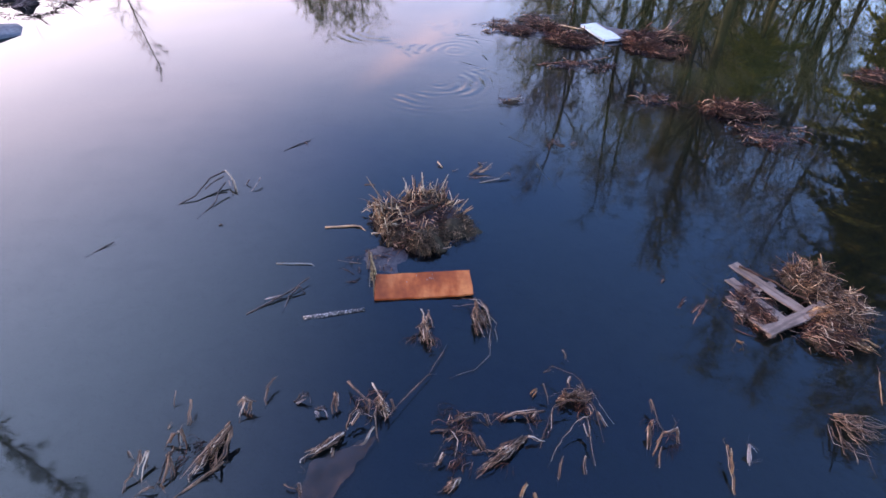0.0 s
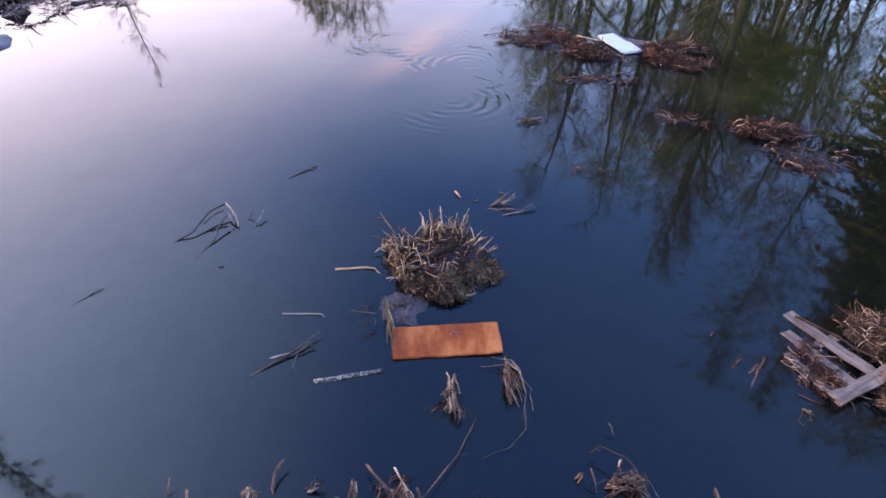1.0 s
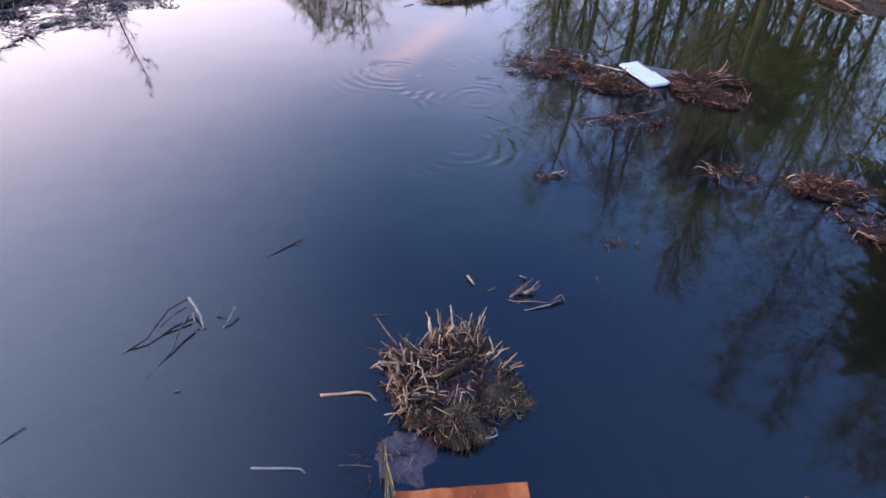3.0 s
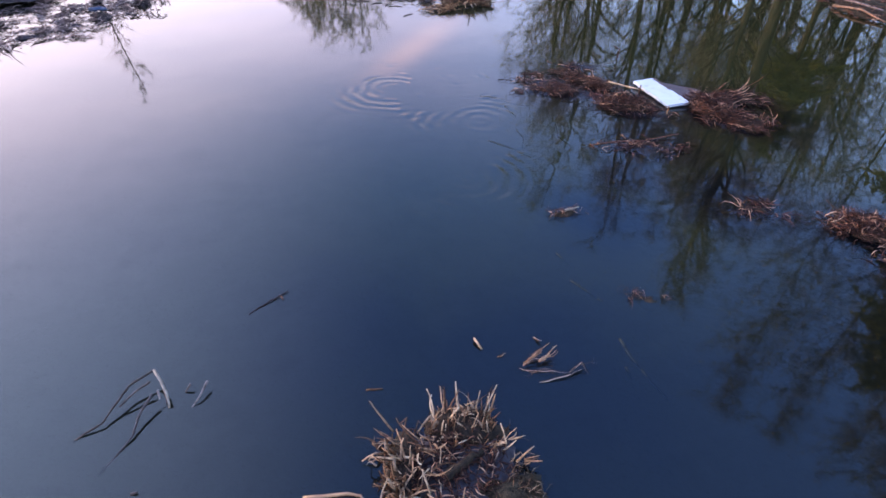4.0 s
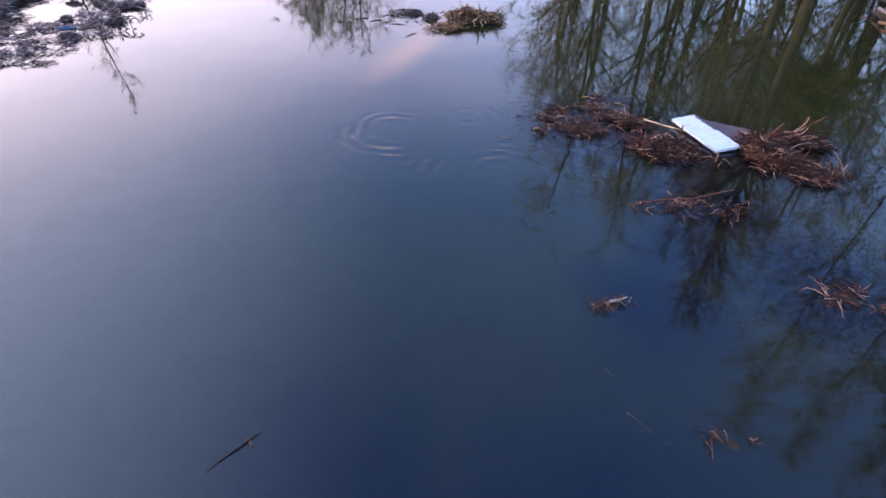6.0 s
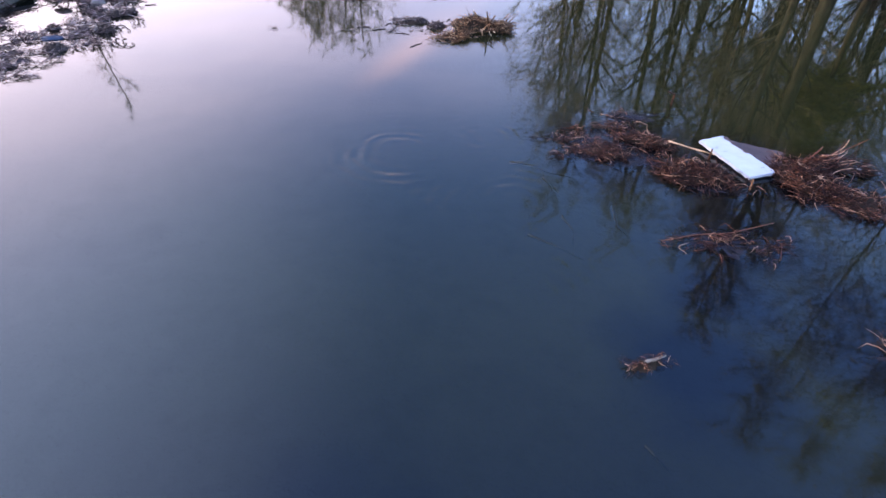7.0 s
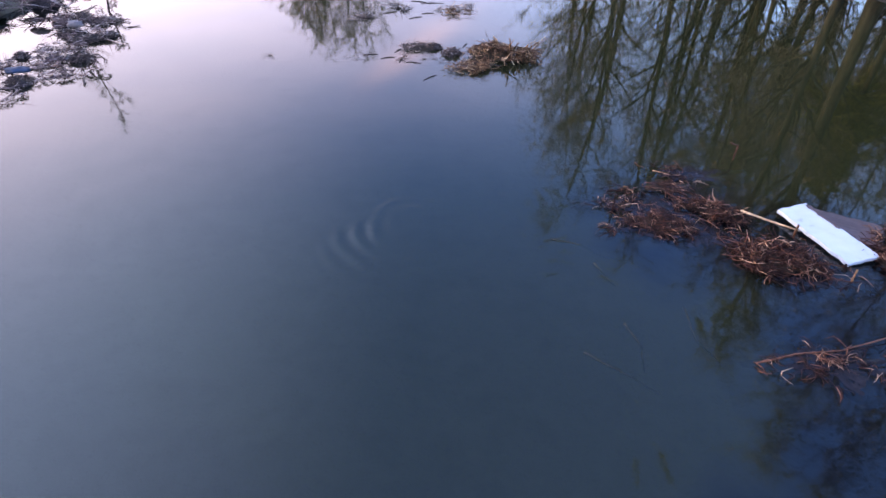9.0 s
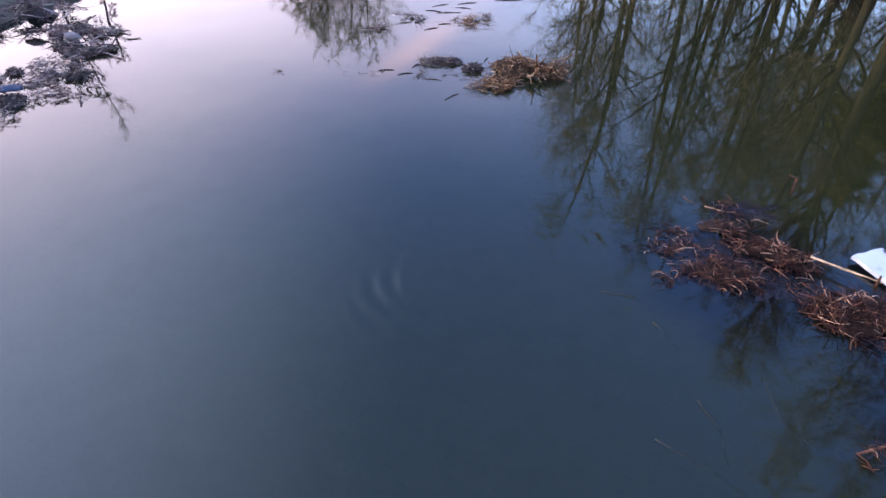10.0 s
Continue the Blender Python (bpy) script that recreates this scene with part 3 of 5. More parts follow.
STEMS_TAN, STEMS_RUSSET, STEMS_GREY = stem_set(M_REED, 100), stem_set(M_RUSSET, 200, 1.3, 1.5, 1.9), stem_set(M_GREYED, 300, 1.6, 1.6)
STEMS_BANK = stem_set(M_BANK, 800, 1.6, 1.7)
STEMS_THICK = stem_set(M_STRAW, 400, 1.0, 2.5)
STEMS_PALE = stem_set(strawy("bleached_reed", [(0.0, (0.2, 0.11, 0.055)), (1.0, (0.5, 0.35, 0.22))]), 600, 1.0, 2.5)
STEMS_SOAKED, STEMS_STRAW = stem_set(M_SOAKED, 500, 1.0, 1.5), stem_set(M_STRAW, 700, 1.0, 1.25, 1.5)
STEMS_LEAF = stem_set(strawy("olive_reed_leaf", [(0.0, (0.06, 0.038, 0.018)), (0.6, (0.15, 0.1, 0.045)), (1.0, (0.34, 0.25, 0.13))]), 900, 1.0, 0.95)
KINDS = ("straight", "curved", "broken", "blade")


def lay(parent, stems, kind, rnd, x, y, z, tilt, turn, size=1.0, name="reed_stem"):
    """One stem under parent: foot at x, y, z of the parent, tilted from upright towards turn (degrees)."""
    ob = part(name, rnd.choice(stems[kind]), None, parent)
    ob.matrix_basis = Matrix.Translation((x, y, z)) @ Matrix.Rotation(radians(turn), 4, "Z") @ Matrix.Rotation(radians(tilt), 4, "Y") @ Matrix.Rotation(rnd.uniform(0, 6.28), 4, "Z") @ Matrix.Diagonal((size, size, size, 1))
    return ob


def hummock(rx, ry, high, seed, rough=0.35, sink=0.05, rings=9, count=36):
    """A lumpy mound with a ragged rim that dips under the water."""
    bm = bmesh.new()
    rows = [[bm.verts.new((0, 0, high + 0.3 * high * noise.noise((seed, 0, 0))))]]
    for i in range(1, rings + 1):
        f, row = i / rings, []
        for k in range(count):
            a = 2 * math.pi * k / count
            edge = 1 + rough * noise.noise((1.6 * math.cos(a) + seed, 1.6 * math.sin(a), 2)) + 0.5 * rough * noise.noise((5 * math.cos(a) + seed, 5 * math.sin(a), 7))
            x, y = rx * f * edge * math.cos(a), ry * f * edge * math.sin(a)
            z = (high + sink) * (1 - f ** 2.4) - sink + high * 0.55 * noise.noise((x * 5 + seed, y * 5, 1)) * (1 - f ** 3) + 0.012 * noise.noise((x * 22, y * 22, seed))
            row.append(bm.verts.new((x, y, z)))
        rows.append(row)
    for k in range(count):
        bm.faces.new((rows[0][0], rows[1][k], rows[1][(k + 1) % count]))
        for a, b in zip(rows[1:], rows[2:]):
            bm.faces.new((a[k], b[k], b[(k + 1) % count], a[(k + 1) % count]))
    return bm


def litter(rx, ry, high, n, rnd, length=0.16, radius=0.003, rise=0.5, along=None, spread=180.0):
    """Fine broken straw strewn over a mound: too small to pick apart."""
    bm = bmesh.new()
    clots = [(rnd.uniform(0, 6.283), math.sqrt(rnd.random()), rnd.uniform(0, 360)) for _ in range(max(4, n // 7))]
    for _ in range(n):
        a, f, sway = rnd.choice(clots)
        x, y = rx * (f * math.cos(a) + rnd.gauss(0, 0.12)), ry * (f * math.sin(a) + rnd.gauss(0, 0.12))
        f = min(1.1, math.hypot(x / rx, y / ry))
        z = high * (1 - f ** 2.4) + rnd.uniform(0, 0.04)
        t = radians((along + rnd.uniform(-spread, spread)) if along is not None else sway + rnd.gauss(0, 45))
        d = Vector((math.cos(t), math.sin(t), rnd.uniform(-0.25, rise))).normalized()
        s, bow = length * rnd.uniform(0.4, 1.4), rnd.gauss(0, 0.28)
        side = Vector((-d.y, d.x, 0)) * s * bow
        start = Vector((x, y, z))
        pts = [start, start + d * s * 0.36 + side * 0.8 + Vector((0, 0, rnd.uniform(0, 0.02))), start + d * s * 0.72 + side + Vector((0, 0, rnd.uniform(0, 0.02))), start + d * s + side * rnd.uniform(0.0, 0.6)]
        pts[3].z -= 0.02
        for p in pts:
            p.z = max(p.z, -0.025)
        tube(bm, pts, [radius, radius * rnd.uniform(0.9, 1.7), radius * rnd.uniform(0.7, 1.4), radius * 0.5], 3)
    return bm


def raft(name, label, x, y, rx, ry, high, stems, fine_mat, mound_mat, count, fine, seed, turn=0.0, group="", size=1.0, flat=(55, 95), along=None, spread=180.0, category="reed debris", grit=0.0, base=0.85):
    """A floating heap of dead reeds: a sodden mound, loose stems one by one, fine litter."""
    rnd = random.Random(seed)
    e = thing(name, label, category, x, y, 0, group)
    e.rotation_euler = (0, 0, radians(turn))
    part("mound", hummock(rx * base, ry * base, high * 0.8, seed * 1.37, 0.6), mound_mat, e, "sodden dark mound")
    part("litter", litter(rx * 0.98, ry * 0.98, high, round(fine * 1.3), rnd, 0.2 * max(size, grit * 100), grit or 0.0045 * size, 0.5, along, spread), fine_mat, e, "fine broken straw", kind="stuff")
    left = count
    while left > 0:
        a, f = rnd.uniform(0, 6.283), math.sqrt(rnd.random()) * 0.9
        t = (along if along is not None else 0) + rnd.uniform(-spread, spread)
        if f > 0.55 and along is None and rnd.random() < 0.7:
            t = math.degrees(a) + rnd.choice((95, -95)) + rnd.uniform(-40, 50)
        tilt = rnd.uniform(*flat) if rnd.random() < 0.3 else rnd.uniform(78, 98)
        stretch, kind = size * rnd.uniform(0.45, 1.1), rnd.choice(KINDS)
        for _ in range(min(left, rnd.choice((2, 4, 7, 10)))):
            left -= 1
            lx, ly = rx * f * math.cos(a) + rnd.gauss(0, 0.05) * size, ry * f * math.sin(a) + rnd.gauss(0, 0.05) * size
            lay(e, stems, kind if rnd.random() < 0.6 else rnd.choice(KINDS), rnd, lx, ly, max(0.0, high * (1 - f ** 2)) + rnd.uniform(0.0, 0.05) * size, tilt + rnd.gauss(0, 7), t + rnd.gauss(0, 16), stretch * rnd.uniform(0.7, 1.2))
    return e


# ---- the reed islet in open water, with the orange panel before it ----
def build_islet():
    rnd = random.Random(71)
    e = thing("reed_islet", "small islet of cut tan reed stubble on matted peat", "reed islet", -0.25, 5.45)
    part("mound", hummock(0.52, 0.58, 0.07, 3.3, 0.4), M_SILT, e, "sunken dark peat hollow")
    for name, rx, ry, high, seed, x, y, label in (
            ("ridge", 0.2, 0.42, 0.09, 12.4, -0.40, 0.04, "peat ridge under the stubble"), ("ridge", 0.36, 0.26, 0.1, 9.7, 0.05, 0.42, "peat ridge under the stubble"),
            ("hummock", 0.25, 0.24, 0.15, 8.1, 0.05, -0.42, "rounded mossy front hummock"), ("hummock", 0.38, 0.24, 0.09, 5.6, 0.36, -0.13, "low mossy side hummock"), ("hummock", 0.16, 0.2, 0.1, 6.9, -0.24, -0.34, "small peat hummock")):
        knob = part(name, hummock(rx, ry, high, seed, 0.35), M_PEAT if name == "hummock" else M_MUD, e, label)
        knob.location = (x, y, 0.0)
    part("litter", litter(0.48, 0.56, 0.09, 520, rnd, 0.13, 0.004, 0.3), M_RUSSET_FINE, e, "fine broken straw", kind="stuff")
    fringe = bmesh.new()
    for _ in range(900):
        a, f = rnd.uniform(-3.1, 1.4), math.sqrt(rnd.uniform(0.02, 1.0))
        cx, cy, r, h = rnd.choice(((0.05, -0.42, 0.25, 0.15), (0.36, -0.13, 0.32, 0.09), (0.05, -0.42, 0.25, 0.15), (-0.24, -0.34, 0.15, 0.1)))
        top = Vector((cx + 0.85 * f * r * math.cos(a), cy + 0.85 * f * r * math.sin(a), h * (1.12 - 0.85 * f * f)))
        way = a + rnd.gauss(0, 1.3)
        out = Vector((math.cos(way), math.sin(way), 0)) * rnd.uniform(0.02, 0.1)
        tube(fringe, [top, top + out * 0.6 + Vector((0, 0, rnd.uniform(-0.005, 0.03))), top + out + Vector((0, 0, -rnd.uniform(0.0, 0.09)))], [0.0028, 0.0034, 0.002], 3)
    part("fringe", fringe, M_MOSS_FINE, e, "hanging dead grass", kind="stuff")

    def comb(a, b, bunches, way, tilt, sizes, stems):
        """Bunches of cut stubble along the line a to b, each leaning its own way."""
        for k in range(bunches):
            f = (k + rnd.uniform(0.1, 0.9)) / bunches
            bx, by = a[0] + (b[0] - a[0]) * f + rnd.gauss(0, 0.035), a[1] + (b[1] - a[1]) * f + rnd.gauss(0, 0.035)
            lean, turn, kind = rnd.uniform(*tilt), way + rnd.gauss(0, 38), rnd.choice(("straight", "broken", "blade", "blade", "curved"))
            for _ in range(stems):
                lay(e, STEMS_THICK, kind if rnd.random() < 0.65 else rnd.choice(("blade", "straight")), rnd, bx + rnd.gauss(0, 0.03), by + rnd.gauss(0, 0.03), 0.03, abs(rnd.gauss(lean, 8)), turn + rnd.gauss(0, 24), rnd.uniform(*sizes))

    comb((-0.52, 0.32), (-0.40, -0.36), 13, 185, (8, 34), (0.36, 0.58), 7)
    comb((-0.36, 0.26), (-0.3, -0.25), 6, 200, (25, 70), (0.3, 0.55), 6)
    comb((-0.26, 0.36), (0.3, 0.40), 7, 95, (6, 34), (0.34, 0.52), 7)
    comb((-0.18, 0.5), (0.26, 0.55), 7, 90, (42, 68), (0.42, 0.66), 7)
    comb((-0.1, 0.30), (0.26, 0.30), 5, 260, (15, 55), (0.3, 0.55), 5)
    comb((0.32, 0.32), (0.44, 0.1), 4, 30, (10, 45), (0.3, 0.5), 5)
    for _ in range(60):
        a, f = rnd.uniform(0, 6.283), rnd.uniform(0.1, 1.0)
        cx, cy, r = rnd.choice(((0.05, -0.42, 0.22), (0.37, -0.16, 0.25)))
        lay(e, STEMS_TAN, rnd.choice(KINDS), rnd, cx + r * f * math.cos(a), cy + r * f * math.sin(a), 0.15 * (1.1 - f * f), rnd.uniform(50, 110), math.degrees(a) + rnd.gauss(0, 40), rnd.uniform(0.2, 0.5))
    for _ in range(60):
        x, y = rnd.uniform(-0.46, -0.1), rnd.uniform(-0.4, 0.35)
        lay(e, STEMS_THICK, rnd.choice(KINDS), rnd, x, y, 0.1, rnd.uniform(55, 97), rnd.uniform(0, 360), rnd.uniform(0.3, 0.65))
    for dx, dy, tl, tn, sz in ((0.0, 0.54, 44, 100, 0.6), (0.14, 0.56, 46, 75, 0.62), (0.08, 0.52, 38, 110, 0.55), (0.2, 0.52, 52, 60, 0.55), (0.03, 0.40, 30, 250, 0.6), (0.1, 0.38, 30, 40, 0.6), (-0.16, 0.42, 45, 160, 0.7), (-0.5, 0.34, 40, 150, 0.7), (-0.52, 0.18, 25, 200, 0.6),
                               (-0.46, 0.02, 20, 100, 0.75), (-0.44, -0.14, 18, 190, 0.75), (-0.36, 0.06, 12, 80, 0.6), (-0.22, -0.16, 50, 300, 0.7), (-0.2, -0.18, 42, 120, 0.65), (-0.26, -0.24, 60, 210, 0.6), (-0.05, -0.3, 60, 60, 0.5), (0.0, -0.3, 55, 75, 0.45),
                               (0.05, -0.31, 58, 85, 0.45), (-0.1, 0.12, 88, 5, 0.6), (-0.3, 0.2, 86, 350, 0.65), (0.3, 0.25, 50, 330, 0.6), (0.42, 0.1, 40, 20, 0.5), (-0.42, 0.1, 30, 220, 0.8), (-0.38, -0.3, 30, 170, 0.7), (-0.6, 0.05, 75, 150, 0.5)):
        lay(e, STEMS_PALE, rnd.choice(("straight", "broken")), rnd, dx, dy, 0.1, tl, tn, sz)
    part("log", stick_mesh(rnd, [(-0.10, -0.03, 0.1), (0.04, 0.07, 0.13), (0.17, 0.18, 0.12)], 0.04), M_MUD, e, "short dark rotten log")
    return e


def stick_mesh(rnd, pts, radius, sides=7, taper=0.5, knots=0.12):
    """A stick through pts, filled in with slightly uneven steps."""
    pts = [Vector(p) for p in pts]
    fine = []
    for a, b in zip(pts, pts[1:]):
        for k in range(4):
            fine.append(a.lerp(b, k / 4) + Vector((rnd.gauss(0, 1), rnd.gauss(0, 1), rnd.gauss(0, 1))) * radius * 0.15)
    fine.append(pts[-1])
    n = len(fine)
    bm = bmesh.new()
    tube(bm, fine, [radius * (1 - taper * k / (n - 1)) * rnd.uniform(1 - knots, 1 + knots) for k in range(n)], sides)
    return bm


build_islet()

shelf = thing("mud_shelf", "flat wet mud shelf just breaking the water", "mud", -0.62, 4.76)
part("mound", hummock(0.34, 0.3, 0.014, 14.2, 0.45, 0.02), M_SILT, shelf)
part("litter", litter(0.3, 0.25, 0.006, 60, random.Random(9), 0.07, 0.0025, 0.05), M_RUSSET_FINE, shelf, "fine broken straw", kind="stuff")
shelf_rnd = random.Random(10)
for k in range(16):
    lay(shelf, STEMS_LEAF, "straight", shelf_rnd, -0.17 + 0.006 * k + shelf_rnd.gauss(0, 0.014), 0.1 - 0.03 * k + shelf_rnd.uniform(-0.03, 0.03), 0.03, 87 + shelf_rnd.uniform(-5, 3), 279 + shelf_rnd.gauss(0, 4), shelf_rnd.uniform(0.6, 1.15), "reed_leaf")
for k in range(6):
    lay(shelf, STEMS_SOAKED, "curved", shelf_rnd, -0.25 + shelf_rnd.gauss(0, 0.05), -0.1 - 0.06 * k, 0.0, 82, 200 + shelf_rnd.gauss(0, 50), shelf_rnd.uniform(0.3, 0.6), "reed_leaf")

panel = thing("orange_panel", "floating orange laminate panel, stained and wet", "board", -0.19, 4.31, 0.018)
panel.rotation_euler = (radians(1.5), radians(-0.5), radians(5.0))
part("board", slab(0.97, 0.37, 0.022, random.Random(4), 0.005, 14, 6, 0.006), M_ORANGE, panel, smooth=False)
rim = random.Random(6)
for k in range(7):
    bm = bmesh.new()
    x, y = rim.uniform(-0.3, 0.2), rim.uniform(0.05, 0.17)
    tube(bm, [(x, y, 0.013), (x + rim.uniform(-0.01, 0.01), y - 0.02, 0.014)], 0.003, 4)
    part("chip", bm, M_PALE, panel, "pale chip in the surface")


# ---- the pallet on its heap of straw ----
def build_pallet():
    rnd = random.Random(15)
    e = thing("pallet", "weathered grey wooden pallet half sunk beside a straw heap", "pallet", 3.17, 4.25)

    def board(name, a, b, wide, thick=0.02):
        a, b = Vector(a) - e.location, Vector(b) - e.location
        ob = part(name, slab((b - a).length, wide, thick, rnd, 0.009, 8, 2, 0.006), M_PALLET, e, smooth=False)
        ob.matrix_basis = Matrix.Translation(a.lerp(b, 0.5)) @ (b - a).to_track_quat("X", "Z").to_matrix().to_4x4()
        return ob

    board("slat", (3.1, 4.76, -0.008), (3.45, 3.93, 0.055), 0.125)
    board("slat", (2.96, 4.50, -0.004), (3.22, 3.80, 0.05), 0.115)
    board("slat", (2.84, 4.24, -0.012), (3.0, 3.70, 0.045), 0.075)
    board("slat", (2.6, 4.72, -0.07), (2.8, 4.3, -0.03), 0.09)
    board("crosspiece", (2.95, 3.67, 0.07), (3.66, 4.02, 0.09), 0.12)
    board("crosspiece", (2.88, 4.2, -0.012), (3.38, 4.43, -0.002), 0.085)
    for f in (0.1, 0.55):
        b = part("block", slab(0.085, 0.08, 0.06, rnd, 0.004, 2, 2), M_PALLET, e, smooth=False)
        b.location = Vector((2.95, 3.67, 0.03)).lerp(Vector((3.66, 4.02, 0.045)), f) - e.location
        b.rotation_euler = (0, 0, 0.46)
    return e


build_pallet()
raft("straw_heap", "high heap of tangled tan straw behind the pallet", 3.72, 4.38, 0.25, 0.3, 0.17, STEMS_STRAW, M_SOAKED_FINE, M_MUD, 170, 260, 81, 0, "", 0.62, (55, 98))
raft("straw_heap", "heap of tangled brown straw beside the pallet", 3.84, 4.05, 0.19, 0.25, 0.15, STEMS_STRAW, M_SOAKED_FINE, M_MUD, 120, 220, 83, 0, "", 0.6, (60, 98), -60, 50)
raft("straw_heap", "low brown heap of wet straw before the pallet", 3.52, 3.66, 0.28, 0.2, 0.11, STEMS_SOAKED, M_RUSSET_FINE, M_MUD, 100, 220, 82, 10, "", 0.55, (60, 98), -25, 60)
raft("straw_heap", "wet straw lying over the pallet's end", 3.55, 3.9, 0.2, 0.14, 0.13, STEMS_SOAKED, M_STRAW_FINE, M_MUD, 50, 120, 85, 10, "", 0.6, (70, 98), -40, 30)
raft("straw_heap", "loose wet straw caught between the slats", 3.05, 4.0, 0.16, 0.3, 0.03, STEMS_SOAKED, M_RUSSET_FINE, M_MUD, 46, 120, 86, 0, "", 0.55, (70, 98), -60, 60)
raft("straw_heap", "flat wet drift of litter under the pallet", 2.96, 4.1, 0.22, 0.36, 0.0, STEMS_SOAKED, M_RUSSET_FINE, M_MUD, 40, 120, 84, 0, "", 0.5, (70, 98), -60, 40)


def lift(x, y, h, ex=0.0, ey=0.0):
    """A point over the water on the sight line that meets the water at x, y."""
    f = h / 3.77
    return (x + (ex - x) * f, y + (ey - y) * f, h)


def stick(name, label, pts, radius, mat, seed=1, category="stick", taper=0.5, parent=None, group="", sides=7):
    bm = stick_mesh(random.Random(seed), pts, radius, sides, taper)
    ob = part(name, bm, mat, parent)
    if parent is None:
        tagged(ob, label, category, group)
    return ob


# ---- broken reeds that stand in the near water ----
FIBRE = {M_REED: M_REED_FINE, M_SOAKED: M_SOAKED_FINE, M_GREYED: M_GREYED_FINE, M_RUSSET: M_RUSSET_FINE, M_STRAW: M_STRAW_FINE}
def reed_clump(label, lines, seed, radius=0.007, mat=None, wisps=4):
    """Bent stems and leaves, each of them through its own points (x, y, height), with loose wisps about them."""
    rnd = random.Random(seed)
    lines = list(lines)
    for _ in range(wisps):
        a, b = rnd.choice([(p, q) for line in lines for p, q in zip(line, line[1:])])
        f, turn, reach = rnd.random(), math.atan2(b[1] - a[1], b[0] - a[0]) + rnd.gauss(0, 0.8), rnd.uniform(0.05, 0.16)
        p = [u + (v - u) * f for u, v in zip(a, b)]
        lines.append([tuple(p), (p[0] + 0.5 * reach * math.cos(turn), p[1] + 0.5 * reach * math.sin(turn), p[2] * 0.8 + 0.01), (p[0] + reach * math.cos(turn + rnd.gauss(0, 0.4)), p[1] + reach * math.sin(turn + rnd.gauss(0, 0.4)), p[2] * 0.3)])
    whole = len(lines) - wisps
    x0, y0 = lines[0][0][0], lines[0][0][1]
    e = thing("reed_clump", label, "dead reeds", x0, y0, 0, "broken reeds in the water")
    for number, line in enumerate(lines):
        pts = [Vector(lift(*p)) - Vector((x0, y0, 0)) for p in line]
        bm = bmesh.new()
        fine = []
        for a, b in zip(pts, pts[1:]):
            for k in range(3):
                fine.append(a.lerp(b, k / 3) + Vector((rnd.gauss(0, 0.005), rnd.gauss(0, 0.005), rnd.gauss(0, 0.004))))
        fine.append(pts[-1])
        n = len(fine) - 1
        reach = (pts[0] - pts[-1]).length
        leaf = rnd.random() < 0.55 and reach < 0.4
        r = radius * rnd.uniform(0.5, 0.95) * (1 if number < whole else 0.4) * (1 if reach < 0.4 else 0.65 if reach < 0.7 else 0.38)
        # A stem has split into strands: they run side by side and fray towards the tip.
        for strand in range((5 if leaf else 3) if number < whole and reach < 0.5 else 2 if number < whole else 1):
            off = Vector((rnd.gauss(0, 0.9), rnd.gauss(0, 0.9), rnd.gauss(0, 0.5))) * r
            last = rnd.randint(max(2, n - 2), n)
            line_s = [p + off * (0.6 + 0.9 * k / n) + Vector((rnd.gauss(0, 0.2), rnd.gauss(0, 0.2), rnd.gauss(0, 0.2))) * r for k, p in enumerate(fine[:last + 1])]
            rs = r * rnd.uniform(0.45, 0.85)
            tube(bm, line_s, [rs * (1 - 0.6 * k / n) * rnd.uniform(0.8, 1.2) for k in range(last + 1)], 5, rnd.choice((0.3, 0.6, 1.0)))
        part("reed_leaf" if leaf else "reed_stem", bm, FIBRE.get(mat or M_REED, mat or M_REED), e)
    return e


def drowned(x, y, rx, ry, count, seed):
    """Fine dark reed scraps drifting about the broken stems."""
    e = thing("reed_scraps", "fine dark reed scraps drifting among broken stems", "reed debris", x, y, 0, "drifting reed scraps")
    part("litter", litter(rx, ry, 0.002, round(count * 0.6), random.Random(seed), 0.12, 0.0022, 0.02, 235, 45), M_RUSSET_FINE, e, kind="stuff")


def sheaf(a, b, count, width, height, rnd, over=0.15):
    """Lines for a bundle of stems that lie together from a to b."""
    lines = []
    for _ in range(round(count * 1.5)):
        s, h = rnd.gauss(0, 0.7) * width, rnd.uniform(0.3, 1.0) * height
        d = (Vector(b) - Vector(a)).normalized()
        q = Vector((-d.y, d.x))
        p0 = Vector(a).lerp(Vector(b), rnd.uniform(0, 0.5)) + q * s * 0.5 + d * rnd.uniform(-over, 0.02)
        p1 = Vector(a).lerp(Vector(b), rnd.uniform(0.45, 1.0)) + q * (s + rnd.gauss(0, 0.6) * width) + d * rnd.uniform(-0.03, over)
        m = p0.lerp(p1, rnd.uniform(0.3, 0.75)) + q * rnd.gauss(0, 0.4) * width
        lines.append([(p0.x, p0.y, rnd.uniform(0, 0.3) * height), (m.x, m.y, h), (p1.x, p1.y, rnd.uniform(-0.02, 0.5 * height))])
    return lines


